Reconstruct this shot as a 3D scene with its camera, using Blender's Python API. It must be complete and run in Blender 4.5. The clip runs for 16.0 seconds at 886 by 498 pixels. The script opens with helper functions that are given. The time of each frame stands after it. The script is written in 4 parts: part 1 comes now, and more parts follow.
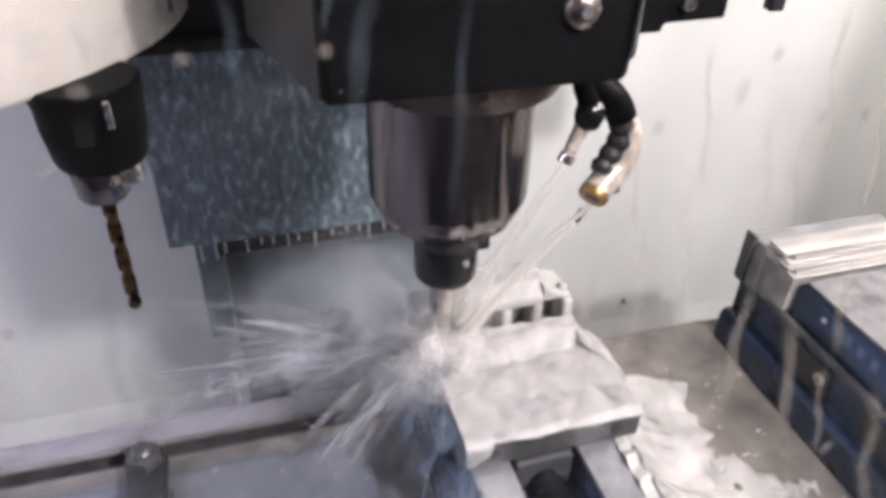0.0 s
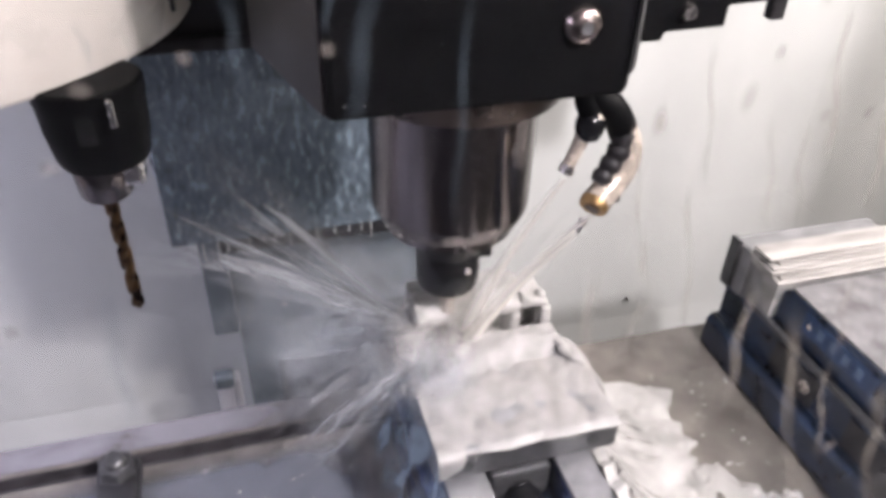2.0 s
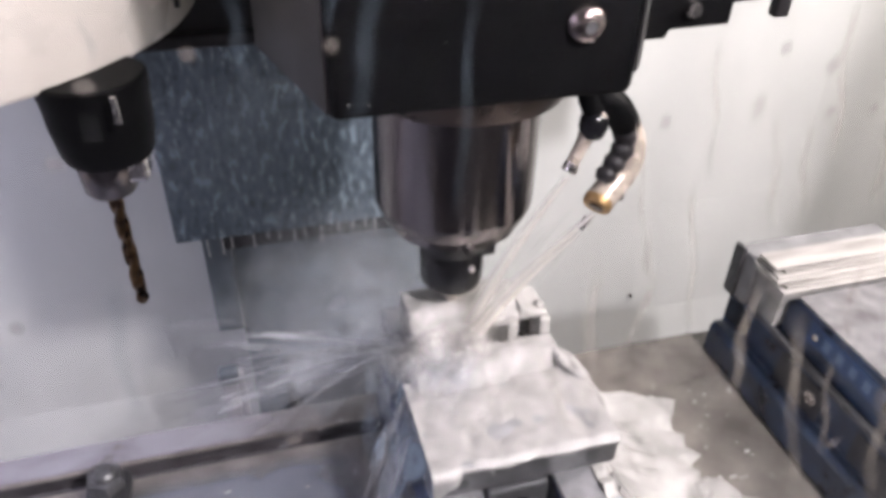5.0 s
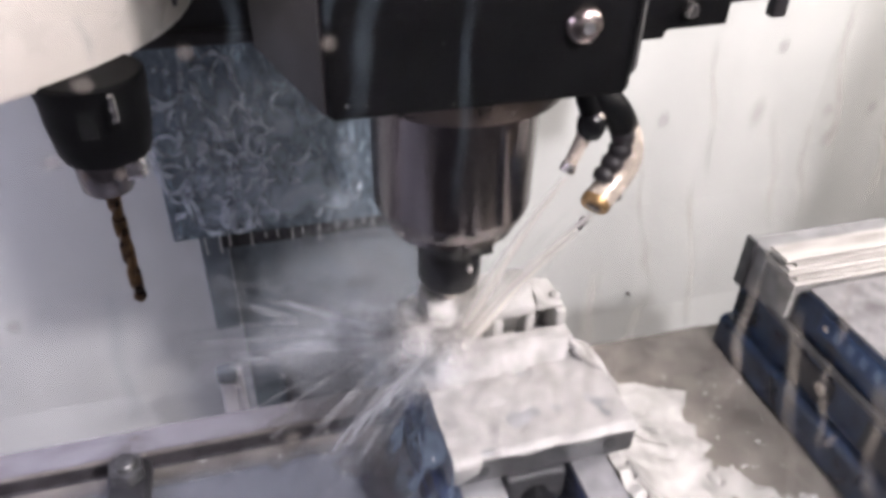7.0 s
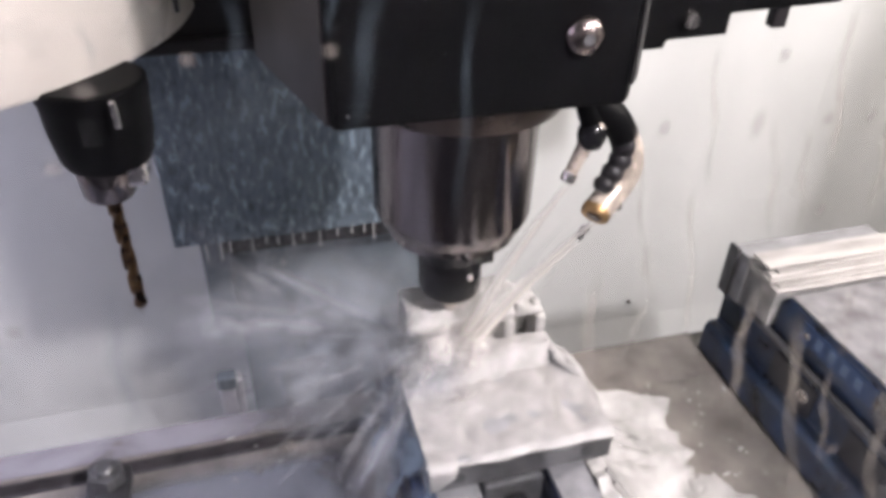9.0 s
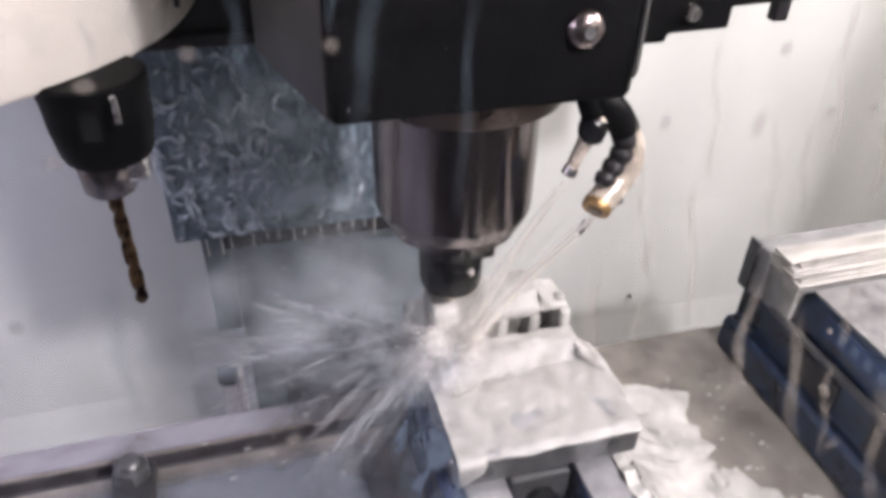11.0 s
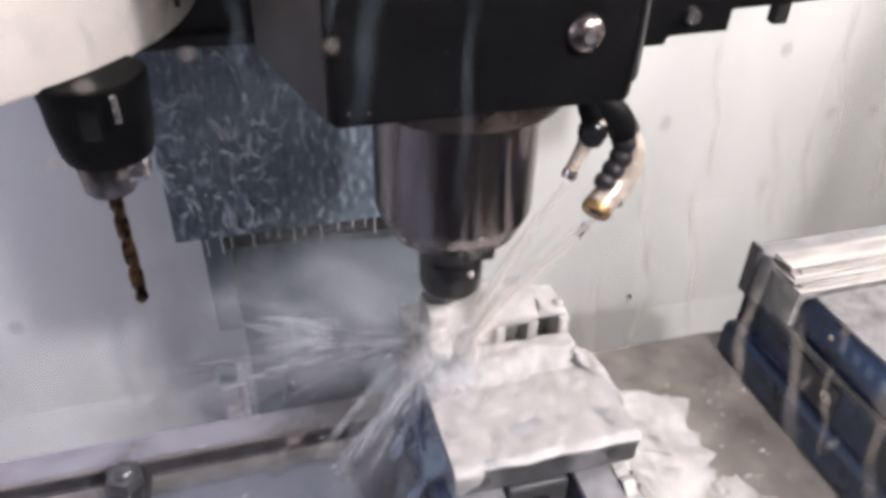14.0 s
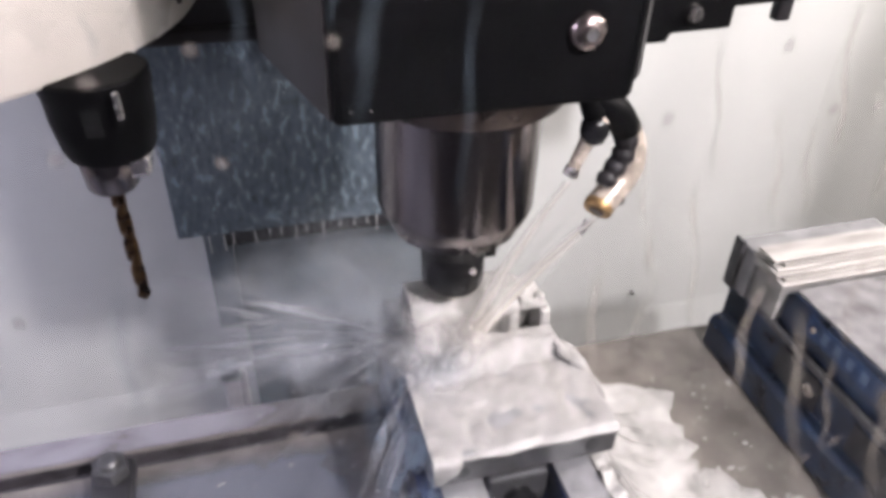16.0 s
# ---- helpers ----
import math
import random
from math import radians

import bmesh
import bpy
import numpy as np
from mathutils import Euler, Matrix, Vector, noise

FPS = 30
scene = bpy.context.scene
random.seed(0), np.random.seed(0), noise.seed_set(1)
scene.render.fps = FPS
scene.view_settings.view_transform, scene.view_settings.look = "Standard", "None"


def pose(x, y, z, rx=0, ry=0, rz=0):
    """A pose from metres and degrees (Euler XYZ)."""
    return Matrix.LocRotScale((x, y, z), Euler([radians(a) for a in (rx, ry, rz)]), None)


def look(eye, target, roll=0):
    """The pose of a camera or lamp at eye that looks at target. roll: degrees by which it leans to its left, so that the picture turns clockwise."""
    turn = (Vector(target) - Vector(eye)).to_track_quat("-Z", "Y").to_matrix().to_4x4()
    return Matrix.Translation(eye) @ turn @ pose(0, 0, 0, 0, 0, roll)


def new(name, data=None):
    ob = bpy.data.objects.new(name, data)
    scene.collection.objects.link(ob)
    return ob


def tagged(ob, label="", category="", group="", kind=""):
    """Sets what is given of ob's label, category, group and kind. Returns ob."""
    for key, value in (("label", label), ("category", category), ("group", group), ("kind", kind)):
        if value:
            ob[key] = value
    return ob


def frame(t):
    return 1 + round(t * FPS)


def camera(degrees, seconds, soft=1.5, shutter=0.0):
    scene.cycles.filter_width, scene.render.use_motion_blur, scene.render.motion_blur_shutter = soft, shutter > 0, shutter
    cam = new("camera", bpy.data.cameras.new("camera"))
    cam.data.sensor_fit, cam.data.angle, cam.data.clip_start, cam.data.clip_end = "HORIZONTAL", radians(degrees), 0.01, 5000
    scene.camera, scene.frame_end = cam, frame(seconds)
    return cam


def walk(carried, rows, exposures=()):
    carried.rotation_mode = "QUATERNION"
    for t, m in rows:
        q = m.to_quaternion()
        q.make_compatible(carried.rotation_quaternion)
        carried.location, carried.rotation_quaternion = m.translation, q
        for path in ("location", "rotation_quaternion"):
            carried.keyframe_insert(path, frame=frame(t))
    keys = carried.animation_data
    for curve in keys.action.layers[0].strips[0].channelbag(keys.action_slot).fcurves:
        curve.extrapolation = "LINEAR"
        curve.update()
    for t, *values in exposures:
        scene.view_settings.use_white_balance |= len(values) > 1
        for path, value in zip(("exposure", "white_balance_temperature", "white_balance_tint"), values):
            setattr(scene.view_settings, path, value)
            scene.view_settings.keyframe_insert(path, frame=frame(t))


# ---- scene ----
# -- camera --
cam = camera(62.19, 16.0, soft=4.0, shutter=0.5)
scene.cycles.transparent_max_bounces = 24
EYE = (-0.1268, -0.3927, 0.4924)
walk(cam, [
    (0.0, look(EYE, (0.0209, 0.0933, 0.1368), 1.80)),
    (0.5, look(EYE, (0.0212, 0.0932, 0.1368), 1.82)),
    (1.0, look(EYE, (0.0212, 0.0932, 0.1368), 1.82)),
    (1.5, look(EYE, (0.0200, 0.0933, 0.1364), 1.72)),
    (2.0, look(EYE, (0.0188, 0.0931, 0.1358), 1.63)),
    (2.5, look(EYE, (0.0186, 0.0930, 0.1355), 1.65)),
    (3.0, look(EYE, (0.0175, 0.0926, 0.1345), 1.60)),
    (3.5, look(EYE, (0.0148, 0.0928, 0.1336), 1.43)),
    (4.0, look(EYE, (0.0141, 0.0927, 0.1333), 1.36)),
    (6.5, look(EYE, (0.0175, 0.0912, 0.1325), 1.65)),
    (7.0, look(EYE, (0.0167, 0.0910, 0.1320), 1.57)),
    (7.5, look(EYE, (0.0157, 0.0921, 0.1331), 1.49)),
    (8.0, look(EYE, (0.0160, 0.0932, 0.1347), 1.58)),
    (8.5, look(EYE, (0.0161, 0.0941, 0.1360), 1.51)),
    (9.0, look(EYE, (0.0170, 0.0945, 0.1369), 1.69)),
    (11.5, look(EYE, (0.0151, 0.0920, 0.1327), 1.52)),
    (12.0, look(EYE, (0.0147, 0.0923, 0.1330), 1.46)),
    (12.5, look(EYE, (0.0149, 0.0920, 0.1327), 1.49)),
    (13.0, look(EYE, (0.0140, 0.0923, 0.1327), 1.47)),
    (13.5, look(EYE, (0.0147, 0.0923, 0.1329), 1.49)),
    (14.0, look(EYE, (0.0156, 0.0923, 0.1333), 1.64)),
    (14.5, look(EYE, (0.0146, 0.0924, 0.1330), 1.53)),
    (15.0, look(EYE, (0.0136, 0.0919, 0.1320), 1.53)),
    (15.5, look(EYE, (0.0132, 0.0917, 0.1315), 1.50)),
    (16.0, look(EYE, (0.0136, 0.0910, 0.1308), 1.57)),
])

# -- world and lamps --
world = bpy.data.worlds.new("shop_air")
world.use_nodes = True
scene.world = world
world.node_tree.nodes["Background"].inputs[0].default_value = (0.75, 0.8, 0.9, 1)
world.node_tree.nodes["Background"].inputs[1].default_value = 0.05


def area_lamp(name, eye, target, sx, sy, watts, colour):
    data = bpy.data.lights.new(name, "AREA")
    data.shape, data.size, data.size_y, data.energy, data.color = "RECTANGLE", sx, sy, watts, colour
    ob = new(name, data)
    ob.matrix_world = look(eye, target)
    return ob


area_lamp("warm_work_light", (0.78, -0.27, 0.78), (0.34, 0.40, 0.0), 0.30, 0.12, 16.7, (1.0, 0.905, 0.868))
area_lamp("shop_light", (0.38, -0.80, 1.05), (-0.10, 0.10, 0.15), 0.06, 0.06, 21.5, (0.99, 0.93, 0.97))
area_lamp("cool_work_light", (-0.85, 0.05, 0.62), (-0.30, 0.38, -0.05), 0.50, 0.30, 9.0, (0.81, 0.775, 1.0))

# -- materials --


def material(name, colour, rough=0.5, metal=0.0, var=0.25, scale=60.0, fine=900.0, bump=0.15, stretch=(1, 1, 1), coat=0.0, dark=None, rough_var=0.15, spec=0.5):
    """A procedural surface: base colour broken up at two scales, uneven gloss and fine relief."""
    m = bpy.data.materials.new(name)
    m.use_nodes = True
    nt = m.node_tree
    n, l = nt.nodes, nt.links
    p = n["Principled BSDF"]
    co = n.new("ShaderNodeTexCoord")
    mp = n.new("ShaderNodeMapping")
    mp.inputs["Scale"].default_value = stretch
    l.new(co.outputs["Object"], mp.inputs["Vector"])
    big = n.new("ShaderNodeTexNoise")
    big.inputs["Scale"].default_value, big.inputs["Detail"].default_value = scale, 6
    small = n.new("ShaderNodeTexNoise")
    small.inputs["Scale"].default_value, small.inputs["Detail"].default_value = fine, 3
    for q in (big, small):
        l.new(mp.outputs["Vector"], q.inputs["Vector"])
    ramp = n.new("ShaderNodeValToRGB")
    ramp.color_ramp.elements[0].position, ramp.color_ramp.elements[1].position = 0.32, 0.68
    low = dark or tuple(c * (1 - var) for c in colour)
    ramp.color_ramp.elements[0].color = (*low, 1)
    ramp.color_ramp.elements[1].color = (*[min(1, c * (1 + var * 0.4)) for c in colour], 1)
    mix = n.new("ShaderNodeMath")
    mix.operation = "MULTIPLY_ADD"
    mix.inputs[1].default_value, mix.inputs[2].default_value = 0.3, -0.15
    l.new(small.outputs["Fac"], mix.inputs[0])
    add = n.new("ShaderNodeMath")
    add.operation = "ADD"
    l.new(big.outputs["Fac"], add.inputs[0])
    l.new(mix.outputs[0], add.inputs[1])
    l.new(add.outputs[0], ramp.inputs["Fac"])
    l.new(ramp.outputs["Color"], p.inputs["Base Color"])
    rr = n.new("ShaderNodeMapRange")
    rr.inputs["To Min"].default_value, rr.inputs["To Max"].default_value = max(0.02, rough - rough_var), min(1, rough + rough_var)
    l.new(big.outputs["Fac"], rr.inputs["Value"])
    l.new(rr.outputs["Result"], p.inputs["Roughness"])
    b = n.new("ShaderNodeBump")
    b.inputs["Strength"].default_value, b.inputs["Distance"].default_value = bump, 0.002
    l.new(add.outputs[0], b.inputs["Height"])
    l.new(b.outputs["Normal"], p.inputs["Normal"])
    p.inputs["Metallic"].default_value, p.inputs["Coat Weight"].default_value = metal, coat
    p.inputs["Coat Roughness"].default_value = 0.06
    p.inputs["Specular IOR Level"].default_value = spec
    return m


def veil_material(name, colour, density, su, sv, low=0.42, high=0.75, edge=0.4, ends=(0.0, 1.0), distortion=0.0, detail=4.0, thin=0.5, solid=0.0):
    """Thin milky water: clear where a noise drawn out along the flow is low, fading to the sides of the piece."""
    m = bpy.data.materials.new(name)
    m.use_nodes = True
    nt = m.node_tree
    n, l = nt.nodes, nt.links
    n.remove(n["Principled BSDF"])
    front, back, clear = n.new("ShaderNodeBsdfDiffuse"), n.new("ShaderNodeBsdfTranslucent"), n.new("ShaderNodeBsdfTransparent")
    both, cover = n.new("ShaderNodeMixShader"), n.new("ShaderNodeMixShader")
    for q in (front, back):
        q.inputs["Color"].default_value = (*colour, 1)
    both.inputs[0].default_value = thin
    l.new(front.outputs[0], both.inputs[1])
    l.new(back.outputs[0], both.inputs[2])
    l.new(clear.outputs[0], cover.inputs[1])
    l.new(both.outputs[0], cover.inputs[2])
    l.new(cover.outputs[0], n["Material Output"].inputs["Surface"])
    uv = n.new("ShaderNodeTexCoord")
    info = n.new("ShaderNodeObjectInfo")
    mp = n.new("ShaderNodeMapping")
    mp.inputs["Scale"].default_value = (su, sv, 1)
    if solid:
        mp.inputs["Scale"].default_value = (solid, solid, solid)
    l.new(uv.outputs["Object" if solid else "UV"], mp.inputs["Vector"])
    l.new(info.outputs["Location"], mp.inputs["Location"])
    no = n.new("ShaderNodeTexNoise")
    no.noise_dimensions = "4D"
    no.inputs["Scale"].default_value, no.inputs["Detail"].default_value, no.inputs["Distortion"].default_value = 1.0, detail, distortion
    l.new(mp.outputs["Vector"], no.inputs["Vector"])
    w = n.new("ShaderNodeMath")
    w.operation = "MULTIPLY"
    w.inputs[1].default_value = 37.0
    l.new(info.outputs["Random"], w.inputs[0])
    l.new(w.outputs[0], no.inputs["W"])
    r = n.new("ShaderNodeMapRange")
    r.interpolation_type = "SMOOTHSTEP"
    r.inputs["From Min"].default_value, r.inputs["From Max"].default_value = low, high
    r.inputs["To Max"].default_value = density
    l.new(no.outputs["Fac"], r.inputs["Value"])
    fac = r.outputs["Result"]
    sep = n.new("ShaderNodeSeparateXYZ")
    l.new(uv.outputs["UV"], sep.inputs[0])

    def times(a, b_socket):
        q = n.new("ShaderNodeMath")
        q.operation = "MULTIPLY"
        l.new(a, q.inputs[0])
        l.new(b_socket, q.inputs[1])
        return q.outputs[0]

    def ramp(sock, a, b):
        q = n.new("ShaderNodeMapRange")
        q.interpolation_type = "SMOOTHSTEP"
        q.inputs["From Min"].default_value, q.inputs["From Max"].default_value = a, b
        l.new(sock, q.inputs["Value"])
        return q.outputs["Result"]

    if edge:
        fac = times(fac, ramp(sep.outputs["Y"], 0.0, edge))
        fac = times(fac, ramp(sep.outputs["Y"], 1.0, 1.0 - edge))
    if ends[0] > 0:
        fac = times(fac, ramp(sep.outputs["X"], 0.0, ends[0]))
    if ends[1] < 1:
        fac = times(fac, ramp(sep.outputs["X"], 1.0, ends[1]))
    l.new(fac, cover.inputs[0])
    return m


M_WALL = material("white_enamel_wall", (0.68, 0.695, 0.675), 0.38, 0, 0.13, 6, 60, 0.08, stretch=(1, 1, 0.35), coat=0.2)
# White enamel with the cool light's lavender cast put into its colour.
M_LAV = material("cool_lit_white_enamel", (0.62, 0.61, 0.66), 0.34, 0, 0.12, 12, 300, 0.08, coat=0.3)
M_CREAM = material("cream_plastic_cover", (0.73, 0.68, 0.61), 0.3, 0, 0.1, 25, 500, 0.05, coat=0.15)
M_COVER = material("wet_steel_way_cover", (0.24, 0.30, 0.355), 0.25, 0.3, 0.6, 140, 420, 1.0, stretch=(1, 1, 0.4), coat=0.5)
M_COVER2 = material("wet_lower_cover", (0.17, 0.205, 0.235), 0.35, 0.2, 0.45, 30, 240, 0.7, stretch=(1, 1, 0.7), coat=0.4)
M_BLACK = material("black_painted_casting", (0.003, 0.003, 0.0034), 0.5, 0, 0.4, 40, 700, 0.12, spec=0.08)
M_DARK = material("dark_grey_side_plate", (0.022, 0.020, 0.022), 0.45, 0.1, 0.3, 30, 500, 0.1, spec=0.3)
# Upright streaks in the colour stand in for strip reflections on the nose.
M_STEEL = material("ground_steel_with_reflections", (0.27, 0.24, 0.235), 0.16, 1.0, 0.6, 75, 500, 0.05, stretch=(1, 1, 0.05), rough_var=0.1)
M_BRONZE = material("stained_flange_steel", (0.10, 0.075, 0.066), 0.32, 0.8, 0.35, 30, 400, 0.08)
M_NUT = material("black_oxide_nut", (0.006, 0.006, 0.007), 0.22, 0.0, 0.3, 60, 700, 0.06, coat=0.25, spec=0.35)
M_TOOL = material("carbide_tool", (0.60, 0.56, 0.52), 0.35, 0.8, 0.3, 90, 700, 0.1)
M_GOLD = material("gold_coated_drill", (0.17, 0.10, 0.045), 0.3, 1.0, 0.6, 140, 900, 0.15, dark=(0.04, 0.025, 0.02))
M_CHROME = material("bright_steel", (0.80, 0.76, 0.74), 0.25, 1.0, 0.25, 160, 600, 0.15)
M_BOLT = material("worn_bolt_steel", (0.50, 0.42, 0.40), 0.22, 1.0, 0.5, 150, 600, 0.4)
M_BRASS = material("brass_fitting", (0.40, 0.255, 0.12), 0.4, 0.9, 0.45, 120, 800, 0.2)
M_PIPE = material("pale_coolant_pipe", (0.52, 0.45, 0.38), 0.25, 0.3, 0.45, 110, 600, 0.2, coat=0.4)
M_TABLE = material("wet_cast_iron_table", (0.205, 0.185, 0.165), 0.45, 0.1, 0.45, 26, 300, 0.4, coat=0.08)
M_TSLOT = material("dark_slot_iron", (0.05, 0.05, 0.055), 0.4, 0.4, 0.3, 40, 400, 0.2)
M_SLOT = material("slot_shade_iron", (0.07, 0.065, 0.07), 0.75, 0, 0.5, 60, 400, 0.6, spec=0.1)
M_BLUE = material("dark_blue_vise_paint", (0.011, 0.028, 0.068), 0.3, 0, 0.75, 30, 300, 0.5, coat=0.35)
M_BLUEWET = material("wet_blue_vise_paint", (0.055, 0.075, 0.15), 0.25, 0, 0.6, 40, 200, 0.6, coat=0.5)
M_BADGE = material("mid_blue_badge", (0.015, 0.05, 0.14), 0.4, 0, 0.3, 60, 400, 0.15)
M_BLUEBAR = material("pale_blue_lettering", (0.11, 0.17, 0.27), 0.5, 0, 0.3, 90, 500, 0.1)
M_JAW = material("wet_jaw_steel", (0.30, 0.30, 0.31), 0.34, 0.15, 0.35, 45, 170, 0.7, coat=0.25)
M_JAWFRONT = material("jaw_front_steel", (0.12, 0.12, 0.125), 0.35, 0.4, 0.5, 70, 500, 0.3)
M_JAWTOP = material("wet_jaw_top", (0.25, 0.245, 0.25), 0.35, 0.1, 0.5, 60, 220, 0.9, coat=0.25)
M_ALU = material("wet_milled_aluminium", (0.40, 0.39, 0.375), 0.55, 0.0, 0.35, 60, 400, 0.5, coat=0.05, spec=0.3)
M_ALU_LINES = material("layered_milled_aluminium", (0.50, 0.48, 0.455), 0.38, 0.15, 0.5, 90, 500, 0.8, stretch=(0.12, 1, 3), coat=0.15)
M_FOAM = material("milky_coolant", (0.45, 0.44, 0.425), 0.45, 0, 0.4, 30, 180, 1.0, coat=0.15)
M_MURK = material("murky_coolant", (0.17, 0.15, 0.135), 0.4, 0, 0.4, 40, 240, 0.5, coat=0.15)
M_JAWFOAM = material("thin_jaw_foam", (0.345, 0.335, 0.325), 0.45, 0, 0.2, 60, 260, 0.6, coat=0.12)
M_DROPLET = material("bright_droplets", (0.70, 0.69, 0.68), 0.2, 0, 0.1, 90, 300, 0.1, coat=0.3)
M_WETDROP = material("clinging_water", (0.20, 0.25, 0.30), 0.1, 0.2, 0.5, 120, 600, 0.1, coat=1.0, spec=0.8)
M_RUNFOAM = material("thick_coolant_run", (0.36, 0.35, 0.34), 0.6, 0, 0.3, 60, 260, 0.7, coat=0.0, spec=0.3)
M_CURTAIN = veil_material("coolant_curtain", (0.25, 0.31, 0.36), 0.9, 2.2, 7.0, low=0.36, high=0.66, edge=0.1, ends=(0.02, 0.7), distortion=1.2, detail=6.0, thin=0.05)
M_ROOM = material("shop_wall_paint", (0.12, 0.12, 0.13), 0.7, 0, 0.2, 4, 60, 0.1)
M_VEIL = veil_material("coolant_spray", (0.80, 0.84, 0.92), 0.30, 1.2, 4.0, low=0.30, high=0.80, edge=0.5, ends=(0.2, 0.2), distortion=1.2, detail=5.0)
M_FAN = veil_material("coolant_fan", (0.90, 0.91, 0.93), 0.78, 1.9, 3.0, low=0.34, high=0.78, edge=0.5, ends=(0.15, 0.55), distortion=2.6, detail=6.0)
M_STRAND = veil_material("coolant_strand", (0.88, 0.88, 0.90), 0.13, 1.0, 1.0, low=0.36, high=0.66, edge=0.0, ends=(0.25, 0.6), detail=3.0, solid=60.0)
M_RIPPLE = veil_material("coolant_ripple", (0.74, 0.79, 0.86), 0.85, 1.0, 1.0, low=0.30, high=0.62, edge=0.0, ends=(0.3, 0.7), detail=3.0, solid=60.0, thin=0.2)
M_CORE = veil_material("coolant_splash", (0.90, 0.87, 0.84), 0.60, 1.6, 1.6, low=0.25, high=0.72, edge=0.5, ends=(0.5, 0.5), distortion=2.0, detail=6.0)
M_MIST = veil_material("coolant_mist", (0.80, 0.84, 0.90), 0.36, 1.8, 1.8, low=0.30, high=0.80, edge=0.5, ends=(0.5, 0.5), distortion=2.2, detail=4.0)
M_THIN = veil_material("thin_coolant_film", (0.165, 0.175, 0.205), 0.88, 8.0, 5.0, low=0.08, high=0.52, edge=0.08, ends=(0.1, 0.9), distortion=1.6, detail=6.0, thin=0.05)
M_WASH = veil_material("pale_reflection_film", (0.35, 0.34, 0.375), 0.8, 7.0, 0.7, low=0.12, high=0.62, edge=0.12, ends=(0.05, 0.8), distortion=0.6, thin=0.05)
M_SHEETFILM = veil_material("sheet_coolant_film", (0.54, 0.61, 0.69), 0.80, 3.5, 5.0, low=0.28, high=0.70, edge=0.2, ends=(0.3, 0.9), distortion=1.8, detail=6.0, thin=0.1)
M_JET = veil_material("coolant_jet", (1.0, 0.97, 0.92), 0.95, 3.0, 1.0, low=0.0, high=0.45, edge=0.5)
M_JETVEIL = veil_material("coolant_jet_mist", (0.97, 0.95, 0.91), 0.4, 1.2, 7.0, low=0.35, high=0.75, edge=0.5, ends=(0.3, 0.85), distortion=1.6, detail=5.0)
M_STREAK = veil_material("window_drip", (0.19, 0.24, 0.29), 0.19, 4.0, 0.6, low=0.1, high=0.7, edge=0.5, ends=(0.15, 0.6))
M_RUN = veil_material("window_run", (0.52, 0.46, 0.39), 0.30, 4.0, 0.6, low=0.1, high=0.7, ends=(0.2, 0.7))
M_DROP = veil_material("window_drop", (0.42, 0.37, 0.33), 0.30, 1.0, 1.0, low=0.0, high=0.4, ends=(0.45, 0.55))


def glass_material():
    m = bpy.data.materials.new("window_glass")
    m.use_nodes = True
    p = m.node_tree.nodes["Principled BSDF"]
    p.inputs["Transmission Weight"].default_value, p.inputs["Roughness"].default_value, p.inputs["IOR"].default_value = 1.0, 0.0, 1.45
    return m


M_GLASS = glass_material()

# -- building helpers --


def thing(name, base, label, category, group="", kind=""):
    ob = new(name)
    ob.location = base
    ob.empty_display_size = 0.02
    return tagged(ob, label, category, group, kind)


def base_of(ob):
    v = Vector(ob.location)
    return v + base_of(ob.parent) if ob.parent else v


def part(name, bm, material_, parent=None, label="", smooth=False):
    """Links a bmesh, drawn in the place's own axes, as one mesh under a thing or a part."""
    if parent:
        bmesh.ops.translate(bm, verts=bm.verts, vec=-base_of(parent))
    me = bpy.data.meshes.new(name)
    bm.normal_update()
    if smooth:
        for fc in bm.faces:
            fc.smooth = True
        for e in bm.edges:
            if len(e.link_faces) == 2 and e.calc_face_angle() > radians(38):
                e.smooth = False
    bm.to_mesh(me)
    bm.free()
    me.materials.append(material_)
    ob = new(name, me)
    ob.parent = parent
    return tagged(ob, label)


def setting(name, bm, material_, label, category):
    return tagged(part(name, bm, material_), label, category, kind="structure")


def bx(x0, x1, y0, y1, z0, z1, bevel=0.0, seg=2):
    bm = bmesh.new()
    bmesh.ops.create_cube(bm, size=1)
    for v in bm.verts:
        v.co = (x0 if v.co.x < 0 else x1, y0 if v.co.y < 0 else y1, z0 if v.co.z < 0 else z1)
    if bevel:
        bmesh.ops.bevel(bm, geom=bm.edges[:], offset=bevel, segments=seg, affect="EDGES", profile=0.5)
    return bm


def prism(points, axis, a, b, bevel=0.0):
    """A solid with an outline of (u, v) points, drawn along an axis from a to b."""
    bm = bmesh.new()
    def at(u, v, w):
        return {"x": (w, u, v), "y": (u, w, v), "z": (u, v, w)}[axis]
    lo = [bm.verts.new(at(u, v, a)) for u, v in points]
    hi = [bm.verts.new(at(u, v, b)) for u, v in points]
    n = len(points)
    bm.faces.new(lo)
    bm.faces.new(hi[::-1])
    for i in range(n):
        bm.faces.new((lo[i], hi[i], hi[(i + 1) % n], lo[(i + 1) % n]))
    bmesh.ops.recalc_face_normals(bm, faces=bm.faces)
    if bevel:
        bmesh.ops.bevel(bm, geom=bm.edges[:], offset=bevel, segments=2, affect="EDGES", profile=0.5)
    return bm


